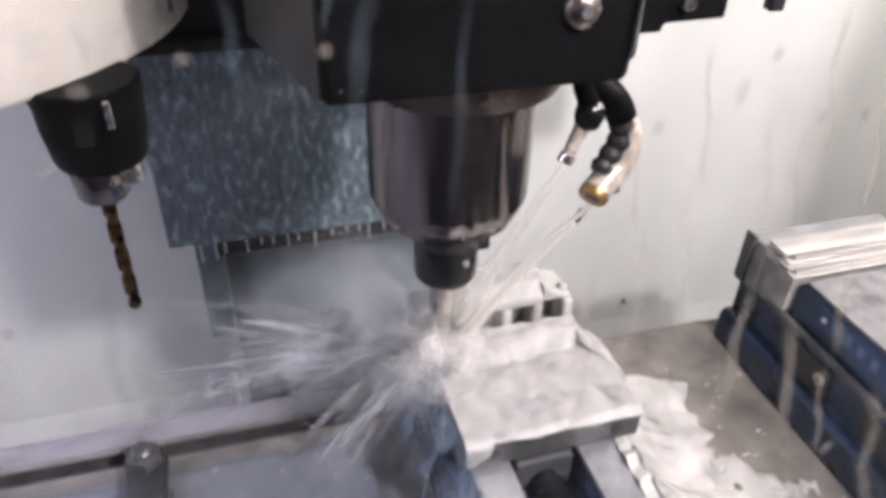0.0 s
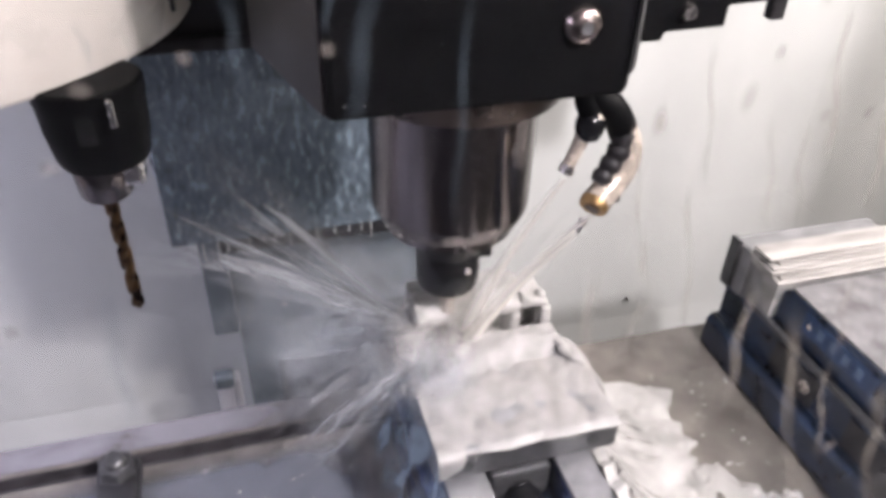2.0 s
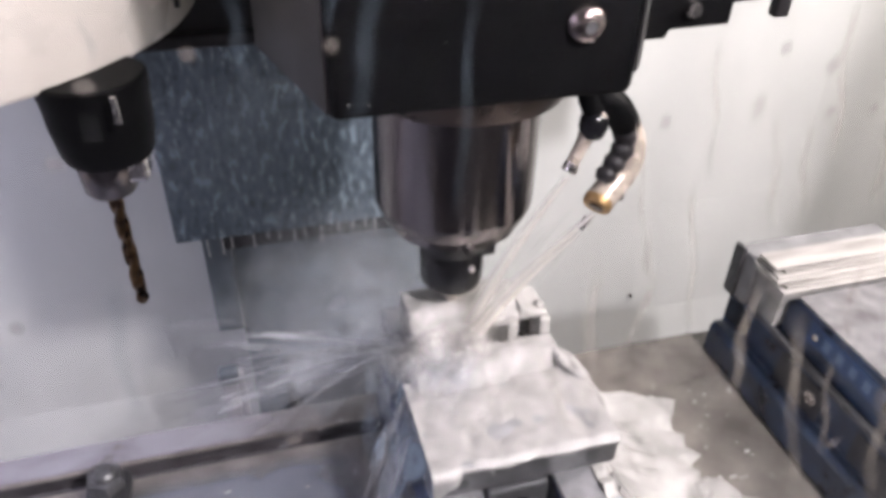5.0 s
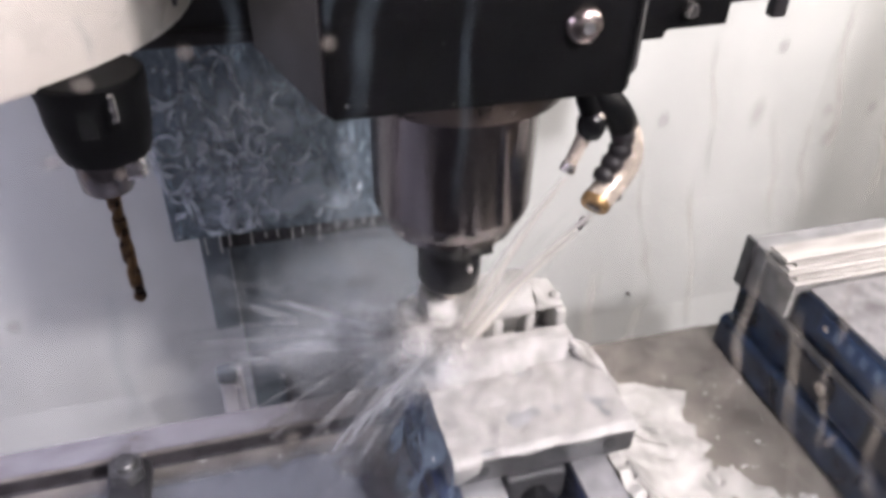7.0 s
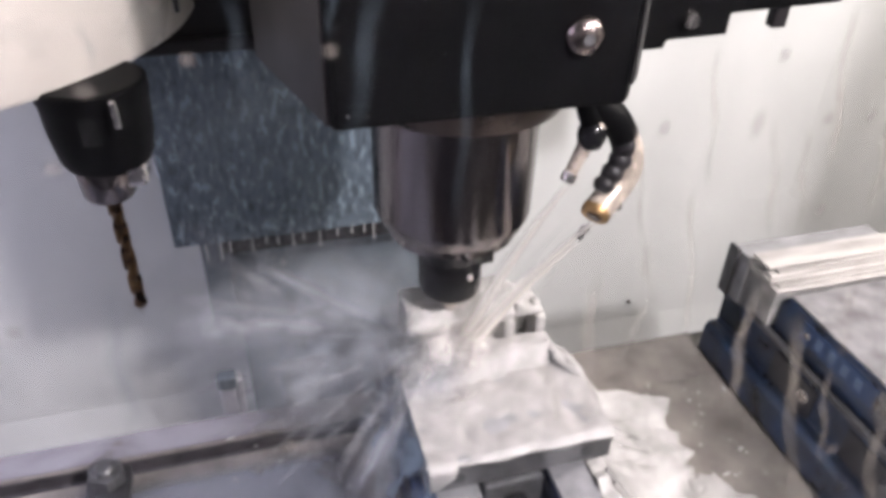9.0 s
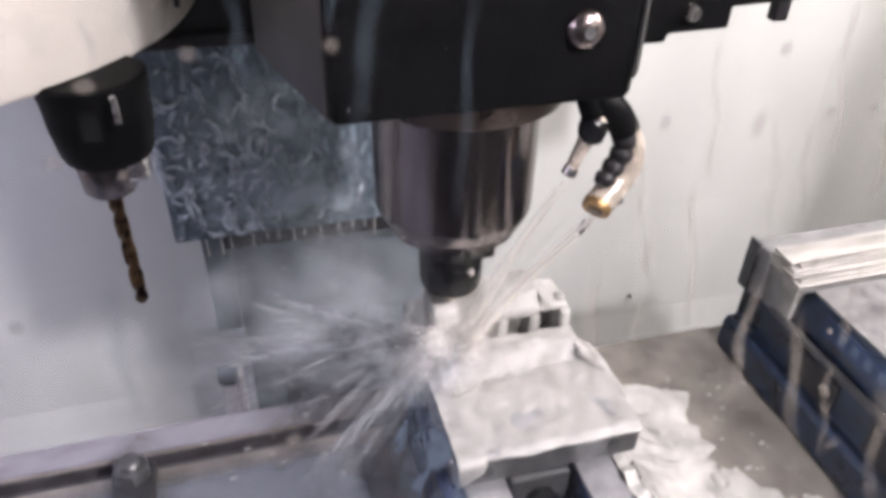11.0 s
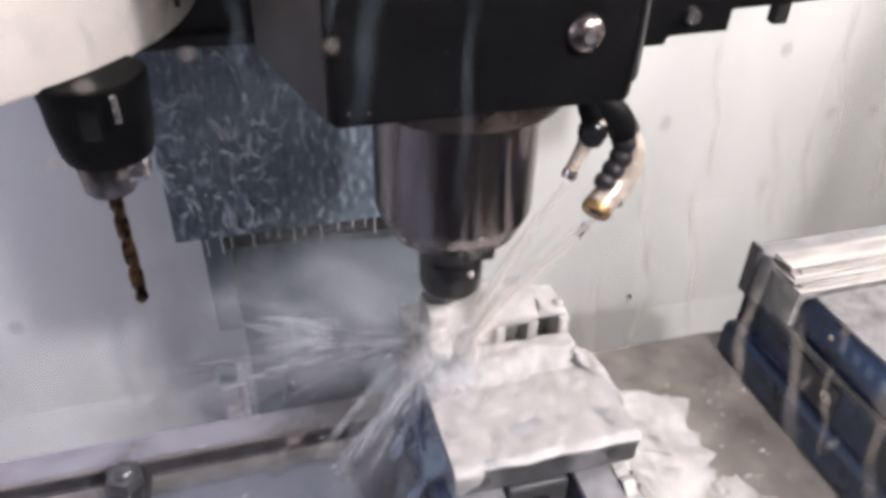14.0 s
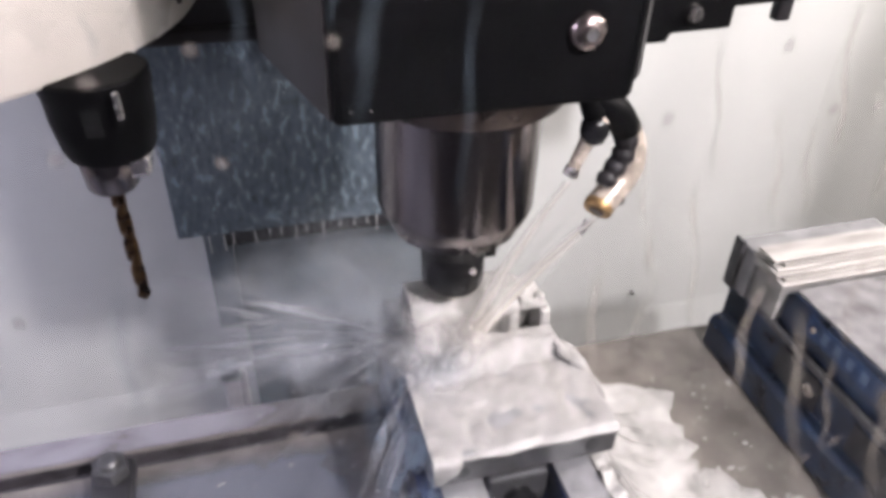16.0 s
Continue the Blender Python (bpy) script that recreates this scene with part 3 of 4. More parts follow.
def drill_tool():
    x, y = -0.2065, 0.0
    d = thing("drill_chuck", (x, y, 0.275), "black knurled drill chuck with a gold-coated twist drill", "drill chuck")
    part("body", lathe([(0, 0.3450), (0.0262, 0.3450), (0.0278, 0.3435), (0.0278, 0.337), (0.0270, 0.334), (0.0265, 0.320), (0.0242, 0.3035), (0.0225, 0.2995), (0.0170, 0.2975), (0, 0.2970)], x + 0.0040, y, 48), M_BLACK, d, smooth=True)
    part("collar", lathe([(0, 0.2975), (0.0150, 0.2975), (0.0153, 0.295), (0.0142, 0.279), (0.0125, 0.2765), (0, 0.2765)], x, y, 40), M_STEEL, d, "ground steel collar", True)
    part("flat_plate", bx(x + 0.009, x + 0.0225, y - 0.009, y + 0.009, 0.2835, 0.2985, 0.003), M_CHROME, d)
    knurl = bmesh.new()
    for i in range(5):
        for j in range(7):
            a = radians(-100 + i * 4)
            z = 0.320 + j * 0.0024
            rr = 0.0268
            m = Matrix.Translation((x + 0.0040 + rr * math.cos(a), y + rr * math.sin(a), z)) @ Matrix.Rotation(a, 4, "Z") @ Matrix.Rotation(0.78, 4, "X") @ Matrix.Diagonal((0.0005, 0.0005, 0.0009, 1))
            bmesh.ops.create_cube(knurl, size=1, matrix=m)
    part("knurling", knurl, M_JAWFRONT, d)
    n = 90
    bm = bmesh.new()
    rings = []
    for i in range(n + 1):
        z = 0.278 - 0.084 * i / n
        tw = i * 0.155
        tip = max(0, (i - 86) / 4)
        ring = []
        for k in range(24):
            a = 6.28318 * k / 24
            r = 0.0041 * (1 - 0.5 * max(0, math.cos(2 * (a + tw))) ** 1.5) * (1 - 0.75 * tip)
            ring.append(bm.verts.new((x + r * math.cos(a), y + r * math.sin(a), z)))
        rings.append(ring)
    for p, q in zip(rings, rings[1:]):
        for k in range(24):
            bm.faces.new((p[k], p[(k + 1) % 24], q[(k + 1) % 24], q[k]))
    bm.faces.new(rings[-1])
    bmesh.ops.recalc_face_normals(bm, faces=bm.faces)
    part("twist_drill", bm, M_GOLD, d, "gold-coated twist drill", True)
    h = thing("locating_tab", (-0.188, 0.01, 0.335), "thin bright steel tab by the chuck", "tab")
    part("blade", bx(-0.190, -0.187, -0.035, -0.033, 0.331, 0.345, 0.0006), M_CHROME, h)
    return d


# -- table and what is clamped on it, which slide together --
def table():
    t = thing("machine_table", (0.0, -0.12, -0.08), "wet cast iron machine table with slots", "machine table")
    y = 0.094
    out = [(-0.30, -0.075), (y, -0.075), (y, -0.0015), (y - 0.0015, 0.0)]
    for yy in (0.056,):
        out += [(yy + 0.008, 0.0), (yy + 0.008, -0.014), (yy - 0.008, -0.014), (yy - 0.008, 0.0)]
    part("slab", prism(out + [(-0.30, 0.0)], "x", -0.75, 0.95), M_TABLE, t)
    # Matte dark strip that paints the shade down inside the slot.
    part("slot_shade_strip", prism([(0.0485, -0.0135), (0.0635, -0.0135), (0.0635, -0.0008), (0.0622, -0.0008), (0.0622, -0.0120), (0.0485, -0.0120)], "x", -0.74, 0.94), M_SLOT, t, "dark strip painting the shade inside the table groove")
    return t


def vise(name, base, x0, x1, label, body_mat, front):
    """A machine vise with its jaws across x, seen from its movable end."""
    v = thing(name, base, label, "vise", "vises")
    xm = (x0 + x1) / 2
    b = part("body", prism([(x0, 0.0), (x1, 0.0), (x1, 0.030), (x1 - 0.004, 0.036), (x1 - 0.012, 0.036), (x1 - 0.012, 0.073), (xm + 0.026, 0.073), (xm + 0.026, 0.045), (xm - 0.024, 0.045), (xm - 0.024, 0.073), (x0 + 0.012, 0.073), (x0 + 0.012, 0.036), (x0 + 0.004, 0.036), (x0, 0.030)], "y", front, 0.072, 0.002), body_mat, v)
    return v, b, xm


def front_vise():
    v, b, xm = vise("machine_vise", (0.04, -0.06, 0.0), -0.022, 0.112, "blue machine vise with wet steel jaws gripping a white part", M_BLUEWET, -0.26)
    for x0, x1 in ((-0.009, xm - 0.0245), (xm + 0.0265, 0.0985)):
        part("bed_rail", bx(x0, x1, -0.258, 0.034, 0.0732, 0.0775, 0.001), M_JAW, v, "wet ground bed rail")
    part("screw", tube([(xm, -0.255, 0.058), (xm, -0.085, 0.058)], 0.0105, 20), M_NUT, v, "dark vise screw", True)
    for k in range(18):
        y = -0.235 + k * 0.008
        part("thread", tube([(xm, y, 0.058), (xm, y + 0.0022, 0.058), (xm, y + 0.0044, 0.058)], [0.0105, 0.0128, 0.0105], 18, False), M_NUT, v)
    jaw = part("movable_jaw", prism([(-0.094, 0.095), (-0.094, 0.1155), (-0.0925, 0.117), (-0.017, 0.117), (-0.0145, 0.1145), (-0.0145, 0.0785), (-0.080, 0.0785)], "x", -0.016, 0.108, 0.001), M_JAW, v, "wet bright movable jaw")
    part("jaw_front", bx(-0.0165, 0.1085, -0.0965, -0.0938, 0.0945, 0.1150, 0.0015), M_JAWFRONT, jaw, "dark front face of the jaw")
    # Dark strip over the sloped front, painting the shade below the jaw face.
    part("jaw_apron_shade", prism([(-0.0952, 0.0946), (-0.0942, 0.0950), (-0.0793, 0.0780), (-0.0808, 0.0776)], "x", -0.0162, 0.1082), M_JAWFRONT, jaw)
    part("jaw_hole", tube([(0.091, -0.0962, 0.1055), (0.091, -0.0972, 0.1055)], 0.0048, 16), M_TSLOT, jaw)
    part("jaw_hole", tube([(0.002, -0.0962, 0.1055), (0.002, -0.0972, 0.1055)], 0.0048, 16), M_TSLOT, jaw)
    part("jaw_nut", bx(xm - 0.022, xm + 0.022, -0.090, -0.02, 0.047, 0.0785, 0.003), M_JAWFRONT, jaw)
    part("fixed_jaw", bx(-0.016, 0.108, 0.036, 0.071, 0.0735, 0.117, 0.003), M_JAW, v)
    part("side_rib", bx(-0.0225, -0.0105, -0.14, 0.07, 0.036, 0.0715, 0.004), M_BLUEWET, v)
    return v


def workpiece():
    w = thing("workpiece", (0.03, 0.01, 0.085), "white wet aluminium part with a row of milled pockets", "workpiece")
    x0, x1 = -0.008, 0.097
    part("base", bx(x0, x1, -0.0135, 0.0355, 0.085, 0.112, 0.0012), M_ALU, w)
    part("front_step", bx(x0, x1 + 0.001, -0.0155, -0.0066, 0.1122, 0.1275, 0.0015), M_ALU, w)
    part("sill", bx(x0, x1 - 0.002, -0.0066, -0.0010, 0.1122, 0.1270, 0.0015), M_ALU, w)
    for i in range(4):
        x = x1 - 0.0042 - i * 0.0246
        part("rib", bx(x - 0.0041, x + 0.0041, -0.0020, 0.0202, 0.1122, 0.1428, 0.0022), M_ALU, w)
    part("rear_wall", bx(x0, x1 - 0.001, 0.0204, 0.0345, 0.1122, 0.1440, 0.001), M_ALU, w)
    part("lintel", prism([(-0.0018, 0.1426), (0.0345, 0.1446), (0.0345, 0.1600), (0.0105, 0.1600), (-0.0018, 0.1500)], "x", x0, x1 - 0.0250, 0.0025), M_ALU, w)
    part("gusset", prism([(x1 - 0.0249, 0.1430), (x1 - 0.001, 0.1430), (x1 - 0.002, 0.1465), (x1 - 0.0150, 0.1490), (x1 - 0.0249, 0.1580)], "y", 0.001, 0.0340, 0.002), M_ALU, w)
    part("end_post", lathe([(0, 0.1515), (0.0022, 0.1510), (0.0038, 0.1495), (0.0044, 0.147), (0.0044, 0.124), (0, 0.124)], x1 - 0.006, 0.010, 16), M_ALU, w, smooth=True)
    return w


def side_vise():
    v, b, xm = vise("machine_vise", (0.38, -0.06, 0.0), 0.303, 0.462, "dark blue machine vise beside the coolant puddle, holding a block", M_BLUE, -0.28)
    fj = part("fixed_jaw", bx(0.309, 0.455, 0.044, 0.072, 0.0735, 0.124, 0.003), M_JAW, v, "wet grey fixed jaw")
    part("jaw_end", bx(0.3050, 0.3090, 0.059, 0.0725, 0.075, 0.127, 0.0015), M_JAWFRONT, fj)
    part("jaw_web", prism([(0.012, 0.074), (0.044, 0.074), (0.044, 0.112), (0.030, 0.112)], "x", 0.312, 0.316, 0.001), M_JAW, fj)
    mj = part("movable_jaw", prism([(-0.17, 0.076), (-0.17, 0.104), (-0.155, 0.1145), (0.002, 0.1145), (0.008, 0.109), (0.008, 0.076)], "x", 0.318, 0.455, 0.002), M_BLUE, v, "blue movable jaw with pale lettering on its side")
    part("jaw_top", bx(0.3195, 0.4535, -0.153, 0.001, 0.1147, 0.1175, 0.001), M_JAWTOP, mj, "wet bright top of the jaw")
    part("badge", bx(0.3168, 0.3180, -0.104, -0.022, 0.092, 0.110, 0.0004), M_BADGE, mj)
    for k in range(4):
        y = -0.040 - k * 0.0145
        part("letter_bar", bx(0.3162, 0.3169, y - 0.0072, y, 0.0965, 0.1065, 0.0003), M_BLUEBAR, mj)
    part("star", tube([(0.3178, -0.030, 0.100), (0.3160, -0.030, 0.100)], [0.0045, 0.003], 5), M_CHROME, mj)
    part("slide_rail", bx(0.3105, 0.3160, -0.27, 0.03, 0.0735, 0.0790, 0.001), M_JAWFRONT, v)
    part("handle_boss", tube([(0.312, -0.155, 0.050), (0.3045, -0.155, 0.050)], [0.017, 0.015], 28), M_JAWFRONT, v, smooth=True)
    part("oil_plug", tube([(0.3155, -0.050, 0.052), (0.3135, -0.050, 0.052)], [0.008, 0.006], 16), M_CHROME, v, smooth=True)
    for y in (-0.03, -0.12):
        part("side_pocket", bx(0.3138, 0.3152, y - 0.032, y + 0.022, 0.034, 0.066, 0.0006), M_TSLOT, v)
    return v


def layered_block():
    w = thing("layered_block", (0.38, 0.03, 0.0785), "bright layered aluminium block clamped in the blue vise", "metal block")
    part("core", bx(0.312, 0.470, 0.009, 0.0435, 0.079, 0.118, 0.001), M_ALU, w)
    rng = random.Random(3)
    for i in range(6):
        z = 0.1185 + i * 0.0029
        part("layer", bx(0.303 + rng.uniform(0, 0.012), 0.475, 0.0035 + i * 0.0030 + rng.uniform(-0.0012, 0.0012), 0.044 - rng.uniform(0, 0.003), z, z + 0.0026, 0.0007), M_ALU_LINES, w)
    return w


def stud_clamp():
    c = thing("stud_clamp", (-0.225, 0.03, 0.0), "dark wet stud and nut clamped on the table", "clamp")
    part("block", bx(-0.254, -0.222, -0.005, 0.047, 0.0012, 0.017, 0.004), M_TSLOT, c)
    part("nut", tube([(-0.238, 0.034, 0.017), (-0.238, 0.034, 0.027)], [0.0145, 0.0135], 6), M_JAWFRONT, c)
    part("stud", lathe([(0, 0.032), (0.006, 0.032), (0.008, 0.030), (0.008, 0.017), (0, 0.017)], -0.238, 0.034, 20), M_JAWFRONT, c, smooth=True)
    return c


def patch(x0, x1, y0, y1, nx, ny, height):
    """A skin of liquid over a stretch of the plan, with its height from a function."""
    bm = bmesh.new()
    uv = bm.loops.layers.uv.new("UVMap")
    g = {}
    for i in range(nx + 1):
        for j in range(ny + 1):
            x, y = x0 + (x1 - x0) * i / nx, y0 + (y1 - y0) * j / ny
            g[i, j] = bm.verts.new((x, y, height(x, y)))
    for i in range(nx):
        for j in range(ny):
            q = [(i, j), (i + 1, j), (i + 1, j + 1), (i, j + 1)]
            fc = bm.faces.new([g[k] for k in q])
            for lp, k in zip(fc.loops, q):
                lp[uv].uv = (k[0] / nx, k[1] / ny)
    return bm


def skin(nu, nv, place):
    """A skin of liquid over a folded path: place(u, v) gives the point, u down the flow."""
    bm = bmesh.new()
    uv = bm.loops.layers.uv.new("UVMap")
    g = {(i, j): bm.verts.new(place(i / nu, j / nv)) for i in range(nu + 1) for j in range(nv + 1)}
    for i in range(nu):
        for j in range(nv):
            q = [(i, j), (i + 1, j), (i + 1, j + 1), (i, j + 1)]
            fc = bm.faces.new([g[k] for k in q])
            for lp, k in zip(fc.loops, q):
                lp[uv].uv = (k[0] / nu, k[1] / nv)
    return bm


def over_jaw(u, v):
    """Foam on top of the jaw that spills over its front edge."""
    x = -0.0175 + 0.127 * v
    run = 0.0995 * u
    top = 0.079
    blot = noise.noise((x * 48, run * 48, 1.0)) + 0.5 * noise.noise((x * 110, run * 110, 2.0))
    if run < top:
        wet = blot + 0.4
        y, z, ny, nz = -0.0165 - run, 0.1172, 0.0, 1.0
    else:
        down = run - top
        y, z, ny, nz = -0.0966, 0.1172 - down, -1.0, 0.0
        wet = (0.004 - x) / 0.02 + 0.8 * blot - max(0.0, down - 0.012) / 0.008
        if x > 0.004:
            wet = max(wet, (0.006 - down) / 0.006 + 0.5 * blot - 0.4)
    h = 0.0014 * max(-1.0, min(1.0, 2 * wet)) + (0.0009 * blot if wet > 0.2 else 0.0)
    bend_ = max(0.0, 1 - abs(run - top) / 0.004)
    return (x, y + ny * h + 0.0012 * bend_, z + nz * h - 0.0012 * bend_)


def down_side(u, v):
    """Water that falls from the jaw's edge over the flank of the vise."""
    y = 0.05 - 0.215 * v
    wob = noise.noise((u * 3, y * 55, 4.0))
    return (-0.0172 - 0.008 * u - 0.020 * u * u + 0.0022 * wob, y, 0.1165 - 0.113 * u ** 1.3)


def over_sill(u, v):
    """Foam that runs from the part's sill down on to the jaw."""
    x = -0.012 + 0.112 * v
    blot = noise.noise((x * 70, u * 5, 3.0)) + 0.5 * noise.noise((x * 160, u * 9, 6.0))
    y = -0.0012 - 0.034 * u
    z = 0.1283 if u < 0.38 else 0.1283 - 0.0110 * min(1.0, (u - 0.38) / 0.45)
    return (x, y, z + 0.0011 * blot - 0.004 * max(0.0, u - 0.85) / 0.15 - 0.006 * max(0.0, abs(v - 0.5) - 0.47) / 0.03)


def coolant_on_table():
    out = []
    w = thing("sill_foam", (0.04, -0.015, 0.122), "white foam running off the milled part", "coolant", kind="stuff")
    part("foam", skin(36, 90, over_sill), M_RUNFOAM, w, smooth=True)
    spill = bmesh.new()
    uv = spill.loops.layers.uv.new("UVMap")
    for k in range(4):
        o = 0.007 * k
        line = bend([(0.094, -0.004 - o, 0.1265), (0.101, -0.012 - o, 0.1200), (0.110, -0.022 - o, 0.1165), (0.118, -0.034 - o, 0.100), (0.124, -0.044 - o, 0.072)], 6)
        strand(spill, uv, line, [(0.0022 + 0.0003 * k) * (1 + 0.25 * math.sin(0.9 * i + 2 * k)) for i in range(len(line))], 8)
    part("spill", spill, M_RUNFOAM, w, "ropes of coolant spilling off the part", True)
    out.append(w)
    j = thing("jaw_foam", (0.04, -0.06, 0.117), "creamy coolant foam spilling over the vise jaw", "coolant", kind="stuff")
    part("foam", skin(90, 80, over_jaw), M_JAWFOAM, j, smooth=True)
    part("curtain", skin(24, 40, down_side), M_CURTAIN, j, "thin curtain of running coolant", True)
    out.append(j)
    f = thing("coolant_flow", (0.14, -0.06, 0.0), "thick white coolant running off the vise", "coolant", kind="stuff")

    def fall(x, y):
        ripple = 0.5 * noise.noise((x * 42, y * 26, 1.0)) + 0.25 * noise.noise((x * 95, y * 70, 4.0))
        rim = 0.228 + 0.12 * y - 2.0 * max(0.0, y - 0.022) + 0.012 * noise.noise((x * 8, y * 34, 2.0)) + 0.013 * noise.noise((x * 16, y * 80, 8.0)) + 0.006 * noise.noise((x * 40, y * 170, 3.0))
        u = (rim - x) / 0.018
        edge = max(-1.0, min(1.0, u))
        flank = max(0.0, 1 - max(0.0, x - 0.1085) / 0.075)
        ridge = 0.0050 * noise.noise((x * 13 + y * 9, y * 85 - x * 30, 3.0)) + 0.0020 * noise.noise((x * 40, y * 160, 5.0))
        return 0.0045 * edge + (0.074 * flank ** 1.7 + 0.0035 * ripple + ridge * min(1.0, 3 * flank + 0.3)) * max(0.0, edge)
    part("flow", patch(0.099, 0.295, -0.295, 0.06, 90, 170, fall), M_FOAM, f, smooth=True)
    rng = random.Random(29)
    runs = bmesh.new()
    uv = runs.loops.layers.uv.new("UVMap")
    for k in range(16):
        y = rng.uniform(-0.20, 0.03)
        line = bend([(x, y - 0.35 * (x - 0.108) + rng.uniform(-0.005, 0.005), fall(x, y - 0.35 * (x - 0.108)) + 0.0006) for x in (0.109, 0.125, 0.145, 0.168, 0.190)], 5)
        strand(runs, uv, line, [rng.uniform(0.0012, 0.0026) * (1.1 - 0.8 * i / len(line)) for i in range(len(line))], 8)
    part("runs", runs, M_RUNFOAM, f, "thick ropes of running coolant", True)
    out.append(f)
    p = thing("coolant_puddle", (0.24, -0.13, 0.0), "white coolant puddle on the table between the vises", "coolant", kind="stuff")

    def pool(x, y):
        dx, dy = (x - 0.205) / 0.078, (y + 0.21) / 0.145
        u = 1 - math.sqrt(dx * dx + dy * dy) + 0.34 * noise.noise((x * 22, y * 20, 6.0)) + 0.30 * noise.noise((x * 55, y * 60, 9.0)) + 0.15 * noise.noise((x * 140, y * 130, 4.0))
        return 0.0035 * max(-1.0, min(1.0, u / 0.10)) + 0.0008 * noise.noise((x * 60, y * 60, 2.0))
    part("pool", patch(0.13, 0.302, -0.295, -0.02, 110, 150, pool), M_FOAM, p, smooth=True)
    out.append(p)
    rng = random.Random(17)
    bubbles = bmesh.new()
    for k in range(11):
        x, y, rad = rng.uniform(0.165, 0.262), rng.uniform(-0.20, -0.075), rng.uniform(0.0012, 0.0034)
        bmesh.ops.create_uvsphere(bubbles, u_segments=14, v_segments=8, radius=rad, matrix=Matrix.Translation((x, y, 0.0038)) @ Matrix.Diagonal((1, 1.3, 0.35, 1)))
    tagged(part("bubbles", bubbles, M_MURK, p, "dark flat bubbles", True), kind="stuff")
    flecks = bmesh.new()
    for k in range(170):
        x, y, rad = rng.uniform(0.13, 0.302), rng.uniform(-0.25, 0.05), 0.0006 + 0.0022 * rng.random() ** 3
        bmesh.ops.create_icosphere(flecks, subdivisions=1, radius=rad, matrix=Matrix.Translation((x, y, 0.0006)) @ Matrix.Rotation(rng.uniform(0, 3), 4, "Z") @ Matrix.Diagonal((1, rng.uniform(1, 2.6), 0.5, 1)))
    tagged(part("flecks", flecks, M_FOAM, p, "small white flecks of foam", True), kind="stuff")
    part("murky_edge", patch(0.114, 0.303, 0.034, 0.0930, 30, 10, lambda x, y: 0.0014 + 0.0007 * noise.noise((x * 60, y * 60, 8.0))), M_MURK, p, "murky brown coolant", True)
    q = thing("coolant_sheet", (-0.22, -0.11, 0.0), "thin grey-white coolant washing over the table", "coolant", kind="stuff")
    part("wash", patch(-0.62, -0.024, -0.29, 0.046, 60, 40, lambda x, y: 0.0022 + 0.001 * noise.noise((x * 50, y * 50, 5.0))), M_THIN, q, smooth=True)
    # Added film: the lavender reflected by the wet rear strip, put into colour.
    part("rear_wash", patch(-0.72, -0.03, 0.0645, 0.0935, 80, 6, lambda x, y: 0.0016 + 0.0006 * noise.noise((x * 50, y * 50, 7.0))), M_WASH, q, smooth=True)
    out.append(q)
    return out


# -- coolant thrown by the cutter --
TIP = Vector((-0.006, -0.006, 0.130))


def arc(start, heading, rise, reach, n=14, drop=0.5):
    d = Vector((math.cos(radians(heading)), math.sin(radians(heading)), 0))
    return [start + d * reach * k / n + Vector((0, 0, rise * reach * k / n - drop * reach * (k / n) ** 2)) for k in range(n + 1)]


def sideways(heading, lift):
    return Vector((-math.sin(radians(heading)), math.cos(radians(heading)), lift))


def droplets(rng, count, lo, hi, rise0, rise1, far):
    bm = bmesh.new()
    for k in range(count):
        head = rng.uniform(lo, hi)
        reach = rng.uniform(0.05, far)
        q = arc(TIP, head, rng.uniform(rise0, rise1), reach, drop=rng.uniform(0.3, 0.9))[rng.randint(4, 14)]
        r = rng.uniform(0.0002, 0.00042)
        m = Matrix.Translation(q) @ Matrix.Rotation(radians(head), 4, "Z") @ Matrix.Diagonal((rng.uniform(1, 9) * r, r, r, 1))
        bmesh.ops.create_icosphere(bm, subdivisions=1, radius=1, matrix=m)
    return bm


def puff(rng, centre, size):
    """A small curved billow of spray, fading out to its rim."""
    d = Vector((rng.uniform(-1, 1), rng.uniform(-0.5, 0.5), rng.uniform(-1, 1))).normalized()
    s = Vector((rng.uniform(-1, 1), rng.uniform(-0.4, 0.4), rng.uniform(-1, 1)))
    if d.cross(s).length < 0.4:
        s = Vector((-d.z, 0.2, d.x))
    bow = rng.uniform(-0.25, 0.25)
    n = s.cross(d).normalized()
    line = [centre + d * size * (k / 8 - 0.5) + n * bow * size * (1 - (k / 4 - 1) ** 2) for k in range(9)]
    return ribbon(line, [size * rng.uniform(0.7, 1.1)] * 9, s, rng.uniform(-0.25, 0.25), 8)


def swirl(rng, head, rise, reach, drop, sway):
    start = TIP + Vector((rng.uniform(-0.012, 0.008), rng.uniform(-0.015, 0.0), rng.uniform(-0.01, 0.012)))
    side = sideways(head, 0.0)
    return [q + side * sway * math.sin(3.0 * k / 14) + Vector((0, 0, 0.4 * sway * math.sin(5.0 * k / 14))) for k, q in enumerate(arc(start, head, rise, reach, drop=drop))]


